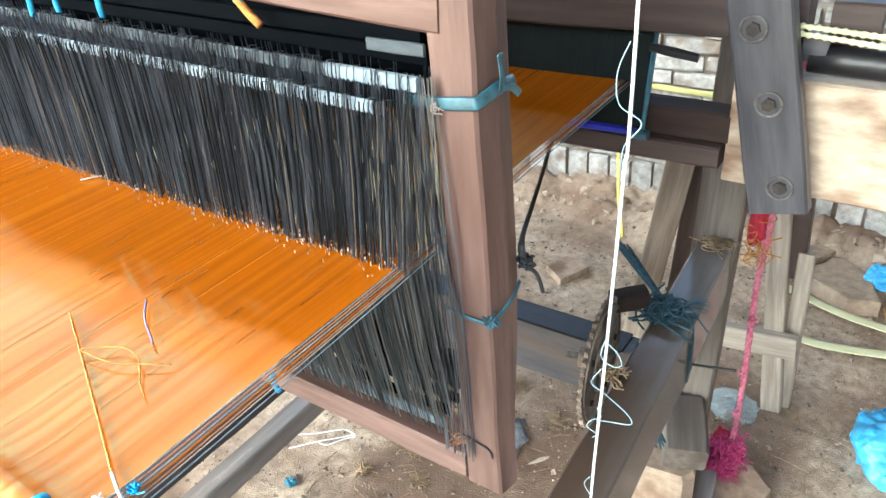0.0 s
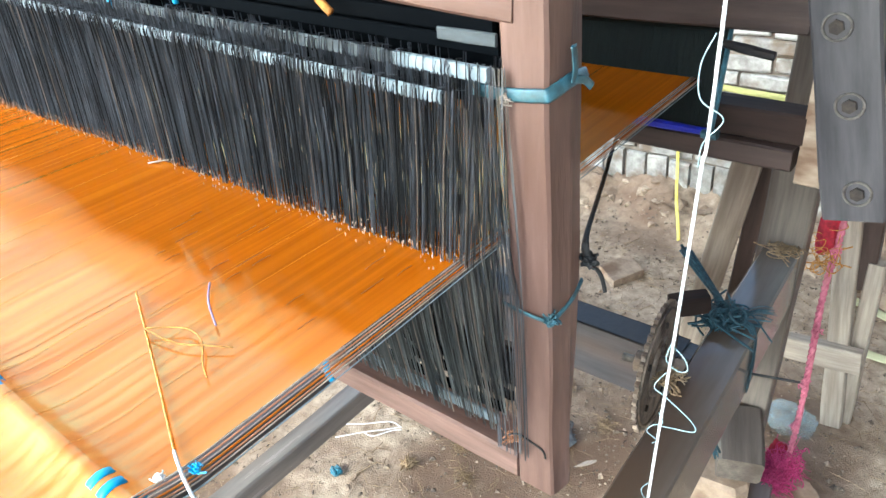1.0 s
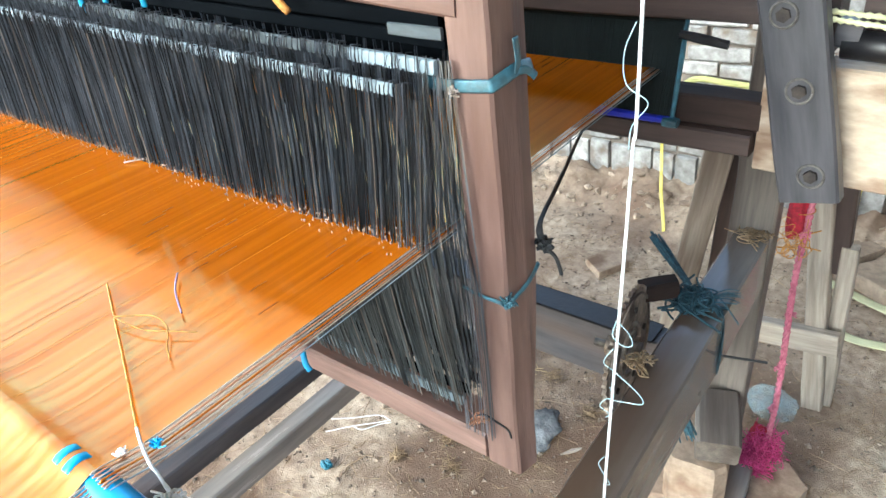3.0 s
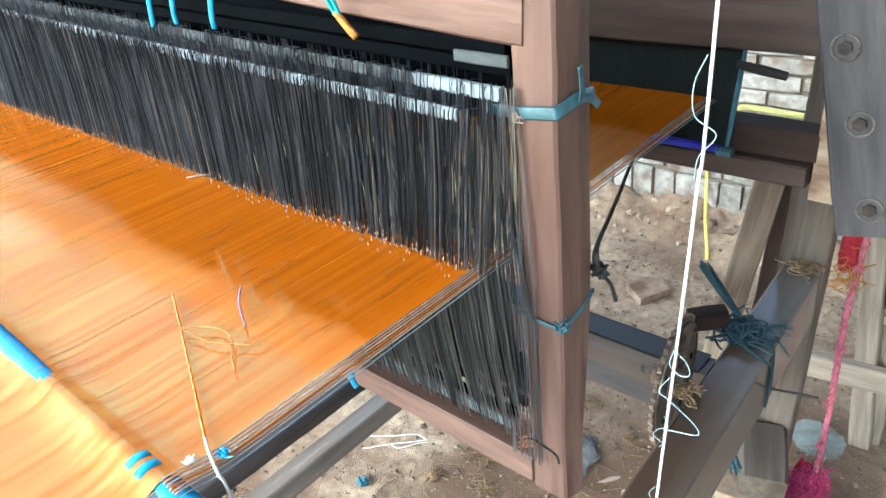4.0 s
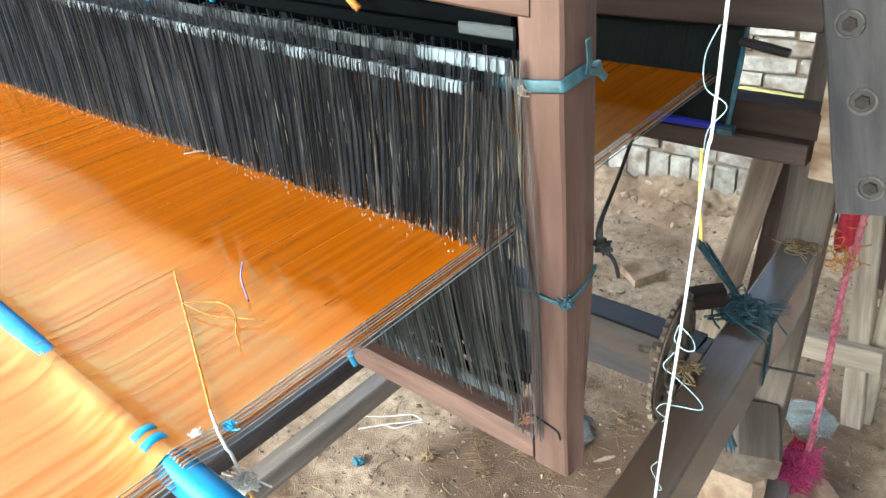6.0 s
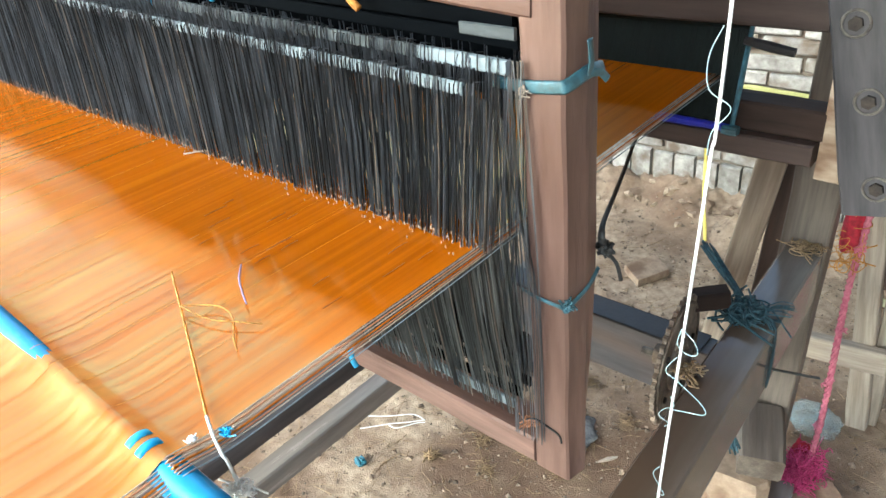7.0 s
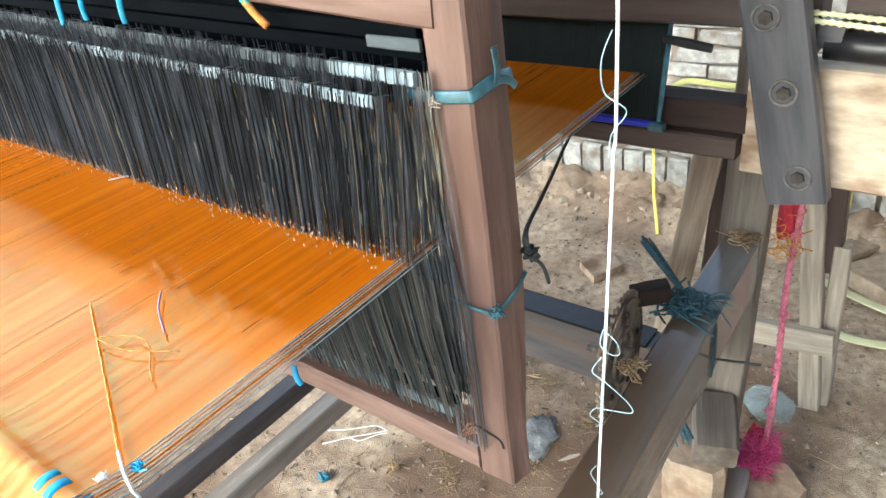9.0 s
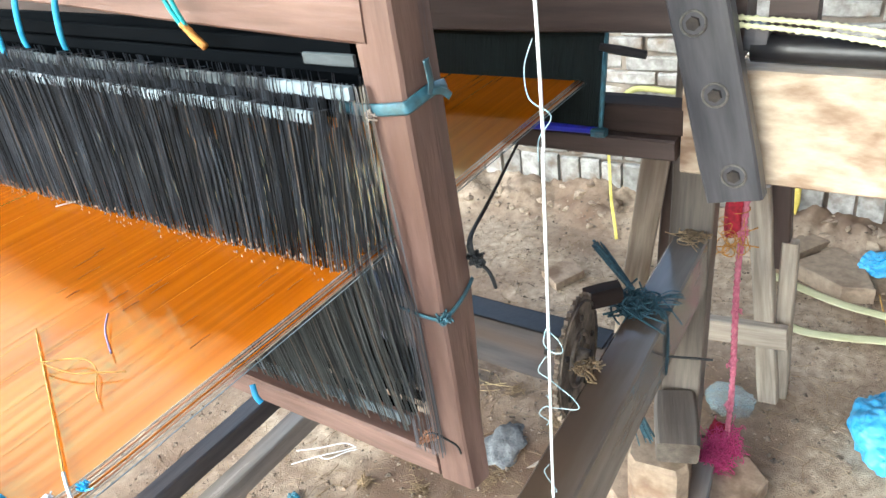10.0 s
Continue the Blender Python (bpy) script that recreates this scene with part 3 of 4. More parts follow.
tagged(part("dark_fleck_stuff", dark_flecks(4), FLECK, warp), kind="stuff")
cord("knotted_end", [(-0.752, 0.392, 0.969), (-0.764, 0.380, 0.969), (-0.776, 0.368, 0.968)], 0.0009, SELV, warp, "pale knotted thread end")
for dx, dz, r, mt in ((0.0, 0.0005, 0.0006, SELV), (0.0022, 0.0, 0.0007, SELV_BROWN), (0.0044, -0.0005, 0.0006, SELV), (0.0066, -0.001, 0.0009, WARP), (0.0088, -0.0015, 0.0007, SELV_BROWN), (0.0108, -0.0015, 0.0006, SELV), (0.0132, -0.003, 0.0006, HEALD_BAR)):
    cord("selvage_cord", [(-0.320 + dx, 0.885, 0.978 + dz), (-0.320 + dx, 0.6, 0.972 + dz), (-0.320 + dx * 1.1, 0.39, 0.966 + dz), (-0.320 + dx * 1.4, 0.2, 0.966 + dz), (-0.320 + dx * 1.45, 0.115, 0.966 + dz), (-0.320 + dx * 1.5, 0.077, 0.9715 + dz), (-0.320 + dx * 1.5, 0.051, 0.965 + dz), (-0.320 + dx * 1.5, -0.25, 0.966)], r, mt, warp)

BAND = -0.346
pipe = thing("back_pipe", (-0.9, 0.083, 0.945), "glossy blue plastic pipe carrying the warp", "pipe")
cord("tube", [(-2.25, PIPE_Y, 0.9610), (-0.9, PIPE_Y, 0.9590), (-0.6, PIPE_Y, 0.9584), (-0.5, PIPE_Y, 0.9574), (-0.40, PIPE_Y, 0.9566), (-0.16, PIPE_Y, 0.9560)], 0.0125, PIPE, pipe, n=24, steps=2)
cord("tape_band", [(BAND - 0.013, PIPE_Y, PIPE_Z), (BAND - 0.006, PIPE_Y, PIPE_Z)], 0.0139, CYAN, pipe, n=24, steps=1)
cord("tape_band", [(BAND, PIPE_Y, PIPE_Z), (BAND + 0.008, PIPE_Y, PIPE_Z)], 0.0139, CYAN, pipe, n=24, steps=1)

# ---- sley with reed and shuttle box ----
sley = thing("sley", (-0.9, 0.9, 0.88), "brown timber sley with race board and bolted plank", "sley")
beam("cap", (-3.1, 0.915, 1.10), (-0.19, 0.915, 1.10), 0.06, 0.115, BROWN_WOOD, sley)
beam("cap_end", (-0.186, 0.930, 1.085), (-0.11, 0.930, 1.085), 0.05, 0.15, BROWN_WOOD, sley)
beam("race_board", (-3.1, 0.912, 0.927), (-0.176, 0.912, 0.927), 0.046, 0.040, DARK_WOOD, sley)
beam("lower_beam", (-3.1, 0.900, 0.891), (-0.182, 0.900, 0.891), 0.05, 0.030, BROWN_WOOD, sley)
beam("shuttle_box", (-0.178, 0.915, 0.928), (0.55, 0.915, 0.918), 0.05, 0.145, PALE_WOOD, sley, "pale planed shuttle box front")
beam("bolted_plank", (-0.166, 0.862, 1.155), (-0.097, 0.862, 0.845), 0.070, 0.026, PLANK_GREY, sley, "grey oily plank with three bolts", up=(0, -1, 0))
reed = thing("reed", (-0.95, 0.89, 0.915), "dark fine-toothed reed with teal end strip and blue base", "reed")


def reed_dents():
    rng = random.Random(3)
    verts, faces = [], []
    x = -2.18
    while x < -0.286:
        s = len(verts)
        a = rng.uniform(-0.0004, 0.0004)
        for z, y in ((0.920, 0.872), (1.036, 0.904)):
            verts += [(x, y - 0.003, z), (x + 0.0011, y - 0.003 + a, z), (x + 0.0011, y + 0.003, z), (x, y + 0.003, z)]
        faces += [(s, s + 1, s + 5, s + 4), (s + 1, s + 2, s + 6, s + 5), (s + 2, s + 3, s + 7, s + 6), (s + 3, s, s + 4, s + 7)]
        x += 0.00125
    me = bpy.data.meshes.new("dent_stuff")
    me.from_pydata(verts, [], faces)
    me.materials.append(REED)
    return me


o = new("dent_stuff", reed_dents())
o.parent, o.matrix_parent_inverse = reed, reed.matrix_basis.inverted()
tagged(o, kind="stuff")
beam("top_rib", (-2.19, 0.904, 1.037), (-0.285, 0.904, 1.037), 0.010, 0.008, REED, reed)
beam("base_tape", (-2.19, 0.869, 0.918), (-0.285, 0.869, 0.915), 0.010, 0.012, BLUE_TAPE, reed, "bright blue tape")
beam("end_strip", (-0.282, 0.869, 0.912), (-0.282, 0.902, 1.040), 0.010, 0.006, TEAL, reed, "teal metal end strip", up=(1, 0, 0))
beam("end_shoe", (-0.292, 0.866, 0.914), (-0.272, 0.866, 0.914), 0.016, 0.012, TEAL, reed)


def bolt(parent, x, z):
    y = 0.849
    bm = bmesh.new()
    ring = [Vector((x + 0.0145 * math.cos(a), y - 0.001, z + 0.0145 * math.sin(a))) for a in np.linspace(0, 2 * math.pi, 25)]
    sweep(bm, ring, 0.0017, 6)
    nut_bm = bmesh.new()
    sweep(nut_bm, [Vector((x, y + 0.004, z)), Vector((x, y - 0.003, z)), Vector((x, y - 0.0045, z))], 0.0082, 6)
    nut = part("nut", nut_bm, DULL_IRON, parent, "dark rusty nut")
    part("washer", bm, STEEL, nut, smooth=True)


for x, z in ((-0.154, 1.067), (-0.126, 0.983), (-0.099, 0.881)):
    bolt(sley, x, z)
rod = tagged(cord("picker_rod", [(-0.10, 0.905, 1.024), (0.1, 0.905, 1.018), (0.5, 0.905, 1.006)], 0.0165, BLACK, None, n=16, steps=3), "thick black rod lying along the shuttle box", "rod")
stick = tagged(beam("black_stick", (-0.279, 0.872, 1.030), (-0.218, 0.872, 1.021), 0.008, 0.012, BLACK, None), "short black stick beside the reed", "stick")
tagged(beam("picker_block", (-0.088, 0.932, 1.060), (-0.036, 0.932, 1.060), 0.03, 0.05, BROWN_WOOD, None), "dark wooden picker block on the shuttle box", "block")
tagged(beam("picker_clip", (-0.108, 0.900, 1.040), (-0.082, 0.900, 1.036), 0.02, 0.034, PLANK_GREY, None), "dull grey clip on the shuttle box", "clip")
for k in range(2):
    tagged(twisted("picking_rope", [(-0.14, 0.885, 1.066 - 0.008 * k), (-0.03, 0.885, 1.058 - 0.010 * k), (0.12, 0.885, 1.040 - 0.012 * k), (0.4, 0.885, 1.03 - 0.012 * k)], 0.0042, YELLOW_STRAP, None, turns=380), "twisted pale yellow picking rope", "rope", "picking ropes")


# ---- sprocket ----
def sprocket():
    t = thing("sprocket", (-0.262, 0.775, 0.60), "rusty toothed chain wheel bolted beside the side rail", "sprocket")
    cx, cy, cz, R, teeth = -0.287, 0.770, 0.594, 0.093, 44
    bm = bmesh.new()
    rows = []
    for x in (cx - 0.003, cx + 0.003):
        outer = []
        for i in range(teeth * 4):
            a = 2 * math.pi * i / (teeth * 4)
            r = R + (0.0, 0.005, 0.006, 0.001)[i % 4]
            outer.append(bm.verts.new((x, cy + r * math.cos(a), cz + r * math.sin(a))))
        inner = [bm.verts.new((x, cy + (R - 0.056) * math.cos(2 * math.pi * i / (teeth * 4)), cz + (R - 0.056) * math.sin(2 * math.pi * i / (teeth * 4)))) for i in range(teeth * 4)]
        rows.append((outer, inner))
    n = teeth * 4
    for i in range(n):
        k = (i + 1) % n
        (o0, i0), (o1, i1) = rows
        bm.faces.new((o0[i], o0[k], i0[k], i0[i]))
        bm.faces.new((o1[i], i1[i], i1[k], o1[k]))
        bm.faces.new((o0[i], o1[i], o1[k], o0[k]))
        bm.faces.new((i0[i], i0[k], i1[k], i1[i]))
    part("toothed_ring", bm, IRON, t)
    for rr, thick in ((R - 0.006, 0.0022), (R - 0.052, 0.004)):
        rim = bmesh.new()
        sweep(rim, [Vector((cx + 0.004, cy + rr * math.cos(a), cz + rr * math.sin(a))) for a in np.linspace(0, 2 * math.pi, 49)], thick, 6)
        part("rim", rim, IRON, t, "worn raised rim", smooth=True)
    for k in range(5):
        a = 2 * math.pi * k / 5
        cord("rivet", [(cx, cy + (R - 0.03) * math.cos(a), cz + (R - 0.03) * math.sin(a)), (cx + 0.006, cy + (R - 0.03) * math.cos(a), cz + (R - 0.03) * math.sin(a))], 0.005, DULL_IRON, t, n=8, steps=1)
    for i in range(5):
        a = 2 * math.pi * i / 5 + 0.3
        beam("arm", (cx, cy + 0.012 * math.cos(a), cz + 0.012 * math.sin(a)), (cx, cy + 0.075 * math.cos(a), cz + 0.075 * math.sin(a)), 0.018, 0.005, IRON, t, up=(1, 0, 0))
    cord("hub", [(cx - 0.03, cy, cz), (cx + 0.02, cy, cz)], 0.016, IRON, t, n=12, steps=1)
    cord("axle", [(cx - 0.05, cy, cz), (cx + 0.02, cy, cz)], 0.006, STEEL, t, n=8, steps=1)
    t.rotation_euler = (0, 0, radians(7))


sprocket()
tagged(beam("wedge_block", (-0.305, 0.845, 0.645), (-0.262, 0.88, 0.65), 0.03, 0.03, DARK_WOOD, None), "dark wooden wedge bound beside the side rail", "block")

# ---- treadle rails under the warp ----
for x, label in ((-0.862, "grey timber treadle under the warp"), (-0.975, "brown timber treadle under the warp")):
    tr = thing("treadle", (x, 0.5, 0.3), label, "treadle", "treadles")
    beam("bar", (x, -0.25, 0.31), (x, 1.2, 0.31), 0.042, 0.045, OILY_WOOD if x > -0.9 else PLANK_GREY, tr)
    beam("foot", (x, 1.17, 0.0), (x, 1.17, 0.29), 0.05, 0.05, BROWN_WOOD, tr, up=(0, 1, 0))
    beam("foot", (x, -0.22, 0.0), (x, -0.22, 0.29), 0.05, 0.05, BROWN_WOOD, tr, up=(0, 1, 0))

# ---- leaning planks, trestle ----
for p0, p1, w, m, lab in (((-0.478, 1.36, 0.0), (-0.342, 1.29, 0.75), 0.056, GREY_WOOD, "weathered brown plank leaning behind the loom"), ((-0.395, 1.40, 0.0), (-0.320, 1.32, 0.75), 0.035, BROWN_WOOD, "narrow brown plank leaning behind the loom")):
    tagged(beam("plank", p0, p1, w, 0.02, m, None, up=(0.25, -1, 0)), lab, "plank", "leaning planks")
trestle = thing("trestle", (-0.15, 1.47, 0), "rough weathered wooden trestle standing on the earth", "trestle")
beam("leg", (-0.130, 1.455, 0.0), (-0.190, 1.455, 0.57), 0.044, 0.03, GREY_WOOD, trestle, up=(0, -1, 0))
beam("brace", (-0.140, 1.475, 0.37), (-0.152, 1.475, 0.60), 0.042, 0.03, BROWN_WOOD, trestle, "dark brown brace", up=(0, -1, 0))
beam("crossbar", (-0.30, 1.43, 0.192), (-0.100, 1.43, 0.214), 0.028, 0.058, GREY_WOOD, trestle)
beam("leg", (-0.112, 1.482, 0.0), (-0.122, 1.47, 0.44), 0.034, 0.028, GREY_WOOD, trestle, up=(0, -1, 0))

# ---- props and stones at the upright's foot ----
tagged(beam("wood_block", (-0.206, 1.005, 0.206), (-0.252, 1.122, 0.228), 0.082, 0.066, AGED_WOOD, None, bevel=0.006, wobble=0.003), "split wooden billet wedged against the upright", "block")
tagged(part("stone", slab_block([(-0.284, 0.975), (-0.302, 0.992), (-0.322, 1.080), (-0.310, 1.108), (-0.255, 1.118), (-0.20, 1.08), (-0.185, 1.01), (-0.20, 0.985)], 0.05, 0.174, 0.010), STONE, None, smooth=False), "rounded pale stone block under the billet", "stone")
tagged(part("base_slab", slab_block([(-0.378, 1.02), (-0.322, 0.975), (-0.09, 1.06), (-0.065, 1.16), (-0.11, 1.205), (-0.355, 1.165)], 0.0, 0.05), CLAY, None), "pale broken slab lying under the loom foot", "slab")
tagged(beam("grey_batten", (-0.168, 0.93, 0.064), (-0.192, 1.125, 0.064), 0.056, 0.024, OILY_WOOD, None), "grey batten lying on the slab", "batten")
tagged(part("dry_wisp", tangle((-0.246, 0.715, 0.628), 0.013, 16, 0.0011, 41, flat=0.4), DRY, None), "dry fibre wisp on the side rail", "fibres", kind="stuff")

# ---- ropes and strings ----
pink = thing("pink_rope", (-0.163, 1.205, 0.05), "faded pink rope hanging to a magenta tangle", "rope")
twisted("rope", [(-0.150, 1.215, 0.95), (-0.160, 1.210, 0.66), (-0.166, 1.205, 0.49), (-0.160, 1.202, 0.25), (-0.163, 1.20, 0.06)], 0.0066, PINK, pink, turns=150)


part("tangle", tangle((-0.168, 1.195, 0.035), 0.022, 190, 0.0009, 3, flat=2.3), MAGENTA, pink, "magenta fibre tangle")
part("tangle", tangle((-0.176, 1.150, 0.060), 0.019, 120, 0.0009, 4, flat=0.9), MAGENTA, pink, "magenta fibre tangle")
for k, z in enumerate((0.60, 0.43, 0.30, 0.185)):
    part("knot", tangle((-0.163, 1.204, z - 0.008), 0.0055, 14, 0.0016, 70 + k, flat=1.4), PINK, pink, "rough pink knot")["kind"] = "stuff"
tagged(part("red_cloth", crumpled(0.022, 0.018, 0.045, 18.0, 2.4, 0.6, 4), RED_RAG, None, matrix=pose(-0.186, 1.225, 0.045), smooth=True), "dark red cloth scrap beside the rope tangle", "cloth")
tagged(part("red_rag", crumpled(0.018, 0.02, 0.07, 8.0, 3, 0.6, 3), RED_RAG, None, matrix=pose(-0.182, 1.215, 0.585)), "dark red rag knotted on the upright", "rag")
tagged(part("ochre_fray", tangle((-0.178, 1.195, 0.56), 0.019, 14, 0.0009, 12, flat=2.2), OCHRE, None), "loose ochre fibres caught on the upright", "fibres", kind="stuff")
tagged(part("straw_wisp", tangle((-0.225, 1.115, 0.622), 0.022, 22, 0.0008, 14, flat=0.25), DRY, None), "dry fibres lying on the side rail", "fibres", kind="stuff")

string = thing("white_string", (-0.15, 0.434, 0.45), "white cotton string hanging with thin curled loops", "string")
twisted("strand", [(-0.122, 0.434, 2.02), (-0.131, 0.434, 1.194), (-0.135, 0.434, 1.07), (-0.142, 0.434, 0.918), (-0.152, 0.434, 0.715), (-0.16, 0.434, 0.45)], 0.0014, WHITE_CORD, string, turns=700)
for pts in ([(-0.133, 0.430, 1.17), (-0.140, 0.428, 1.15), (-0.138, 0.428, 1.128), (-0.122, 0.428, 1.117), (-0.134, 0.430, 1.098), (-0.136, 0.430, 1.08)],
            [(-0.142, 0.430, 0.925), (-0.130, 0.428, 0.918), (-0.126, 0.427, 0.908), (-0.134, 0.427, 0.904), (-0.144, 0.428, 0.910), (-0.142, 0.430, 0.925)],
            [(-0.144, 0.430, 0.895), (-0.152, 0.428, 0.878), (-0.140, 0.427, 0.872), (-0.118, 0.425, 0.860), (-0.114, 0.425, 0.850), (-0.132, 0.427, 0.842), (-0.147, 0.430, 0.835)],
            [(-0.147, 0.430, 0.85), (-0.142, 0.428, 0.842), (-0.150, 0.427, 0.836), (-0.155, 0.428, 0.825), (-0.146, 0.428, 0.820), (-0.150, 0.430, 0.812)],
            [(-0.151, 0.430, 0.76), (-0.156, 0.428, 0.75), (-0.150, 0.428, 0.738), (-0.144, 0.428, 0.728), (-0.152, 0.430, 0.722)]):
    cord("loop", pts, 0.00042, PALE_CORD, string, n=5)

ystring = thing("yellow_string", (-0.4, 0.15, 0.97), "yellow and white string lying over the warp edge", "string")
twisted("yellow_length", [(-0.528, 0.204, 0.968), (-0.497, 0.190, 0.969), (-0.466, 0.176, 0.968), (-0.40, 0.146, 0.968), (-0.335, 0.116, 0.9685)], 0.0009, YELLOW_CORD, ystring, turns=900, strands=2)
cord("white_length", [(-0.335, 0.116, 0.9685), (-0.312, 0.107, 0.970), (-0.298, 0.103, 0.966), (-0.296, 0.104, 0.96), (-0.296, 0.106, 0.935)], 0.0012, WHITE_CORD, ystring, "white string end")
part("knot", tangle((-0.296, 0.106, 0.930), 0.007, 22, 0.0008, 21), WHITE_CORD, ystring, "frayed white knot")["kind"] = "stuff"
cord("loose_end", [(-0.296, 0.106, 0.93), (-0.288, 0.106, 0.918), (-0.283, 0.106, 0.905), (-0.290, 0.107, 0.898), (-0.297, 0.107, 0.915)], 0.0012, YELLOW_CORD, ystring)
cord("curl", [(-0.466, 0.177, 0.972), (-0.440, 0.195, 0.971), (-0.415, 0.193, 0.971), (-0.392, 0.178, 0.970), (-0.376, 0.170, 0.970)], 0.0006, OCHRE, ystring)
cord("curl", [(-0.466, 0.176, 0.972), (-0.430, 0.180, 0.971), (-0.405, 0.192, 0.971), (-0.388, 0.202, 0.970)], 0.0006, OCHRE, ystring)
tagged(cord("lilac_thread", [(-0.478, 0.246, 0.971), (-0.455, 0.228, 0.971), (-0.421, 0.211, 0.971)], 0.0009, mat("lilac", srgb(112, 98, 136), srgb(150, 134, 168), 80), None), "short lilac thread lying on the warp", "thread")

part("blue_wisp", tangle((-0.312, 0.116, 0.966), 0.0028, 9, 0.0007, 91, flat=0.8), CYAN, ystring, "bright blue plastic wisp")["kind"] = "stuff"
part("white_wisp", tangle((-0.324, 0.098, 0.967), 0.0022, 6, 0.0006, 92, flat=0.8), WHITE_CORD, ystring, "white thread end")["kind"] = "stuff"

# ---- ties on the heald frame ----
tie = thing("blue_tie", (-0.28, 0.45, 1.1), "faded blue plastic strip tied round the post", "tie", "post ties")
cord("band", [(-0.330, 0.436, 1.105), (-0.30, 0.4395, 1.103), (-0.268, 0.4405, 1.106), (-0.2585, 0.4425, 1.108), (-0.2542, 0.470, 1.113), (-0.258, 0.497, 1.108), (-0.29, 0.503, 1.10)], 0.0058, TEAL, tie, flat=0.2, n=8, side=(0, 0, 1))
cord("tail", [(-0.2535, 0.468, 1.110), (-0.2515, 0.468, 1.122), (-0.2525, 0.467, 1.140)], 0.0045, TEAL, tie, flat=0.25, n=8, side=(0, 1, 0))
cord("tail", [(-0.2535, 0.468, 1.112), (-0.249, 0.478, 1.110), (-0.2475, 0.487, 1.102)], 0.0035, TEAL, tie, flat=0.3, n=8, side=(0, 0, 1))
part("knot", tangle((-0.297, 0.439, 1.099), 0.0045, 8, 0.0006, 81, flat=1.3), SELV, tie, "pale frayed threads under the tie")["kind"] = "stuff"
tie2 = thing("blue_tie", (-0.28, 0.45, 0.9), "faded blue plastic strip knotted round the post", "tie", "post ties")
cord("band", [(-0.312, 0.440, 0.896), (-0.29, 0.4405, 0.892), (-0.268, 0.441, 0.891), (-0.2588, 0.4425, 0.893), (-0.2542, 0.470, 0.902), (-0.259, 0.497, 0.908)], 0.0024, TEAL, tie2, flat=0.4, n=8, side=(0, 0, 1))
part("knot", tangle((-0.259, 0.4425, 0.891), 0.004, 14, 0.0012, 22), TEAL, tie2)["kind"] = "stuff"
tagged(cord("corner_thread", [(-0.312, 0.438, 0.722), (-0.300, 0.440, 0.728), (-0.285, 0.4425, 0.722), (-0.272, 0.4425, 0.718), (-0.2685, 0.4425, 0.708)], 0.0011, DARK_CORD, None), "dark thread tied at the frame corner", "thread")
tagged(part("pink_thread", tangle((-0.309, 0.440, 0.716), 0.006, 12, 0.0008, 55, flat=1.2), SELV_BROWN, None), "pinkish threads tied at the frame corner", "thread", kind="stuff")
strap = thing("black_strap", (-0.255, 0.51, 0.9), "black cord tied from the sley to the post", "cord")
cord("length", [(-0.419, 0.876, 0.876), (-0.379, 0.782, 0.895), (-0.338, 0.688, 0.914), (-0.298, 0.594, 0.933), (-0.258, 0.501, 0.952), (-0.256, 0.500, 0.93)], 0.0042, DARK_CORD, strap, flat=0.4)
part("knot", tangle((-0.255, 0.501, 0.926), 0.005, 22, 0.0016, 23), DARK_CORD, strap)
cord("tail", [(-0.255, 0.501, 0.926), (-0.246, 0.508, 0.912), (-0.241, 0.510, 0.892)], 0.002, DARK_CORD, strap)
for x0, z0 in ((-0.86, 1.15), (-0.80, 1.165), (-0.715, 1.165)):
    cord("tie_cord", [(x0 + 0.03, 0.436, 1.235), (x0 + 0.01, 0.428, 1.20), (x0, 0.425, z0), (x0 - 0.01, 0.43, z0 - 0.02)], 0.0035, CYAN, heald_frame, "bright blue tie cord", flat=0.5)
for k in range(2):
    tagged(cord("teal_cord", [(-0.52 + 0.012 * k, 0.430, 1.225), (-0.508 + 0.010 * k, 0.423, 1.20), (-0.495 + 0.006 * k, 0.424, 1.175)], 0.0022, TEAL_CORD, None), "teal cord hanging from the top beam", "cord", "teal cords")
tagged(cord("frayed_end", [(-0.494, 0.424, 1.178), (-0.482, 0.424, 1.166), (-0.471, 0.425, 1.156)], 0.0038, OCHRE, None), "frayed ochre rope end", "rope")
tagged(cord("blue_scrap", [(-0.605, 0.436, 0.69), (-0.600, 0.432, 0.675), (-0.594, 0.433, 0.664)], 0.0042, CYAN, None, flat=0.3), "bright blue strip tied on the bottom bar", "strip")
def frayed(name, pts, spread, r, count, seed, material, parent, label=""):
    """A torn strip: thin strands running loosely together and parting at the end."""
    rng = random.Random(seed)
    bm = bmesh.new()
    for _ in range(count):
        off = Vector((rng.gauss(0, spread), rng.gauss(0, spread), rng.gauss(0, spread)))
        run = [Vector(p) + off * (0.5 + 1.2 * k / len(pts)) + Vector((rng.gauss(0, spread * 0.3), rng.gauss(0, spread * 0.3), rng.gauss(0, spread * 0.3))) for k, p in enumerate(pts)]
        sweep(bm, smooth_path(run, 5), r * rng.uniform(0.6, 1.4), 4)
    ob = part(name, bm, material, parent, label, smooth=True)
    ob["kind"] = "stuff"
    return ob


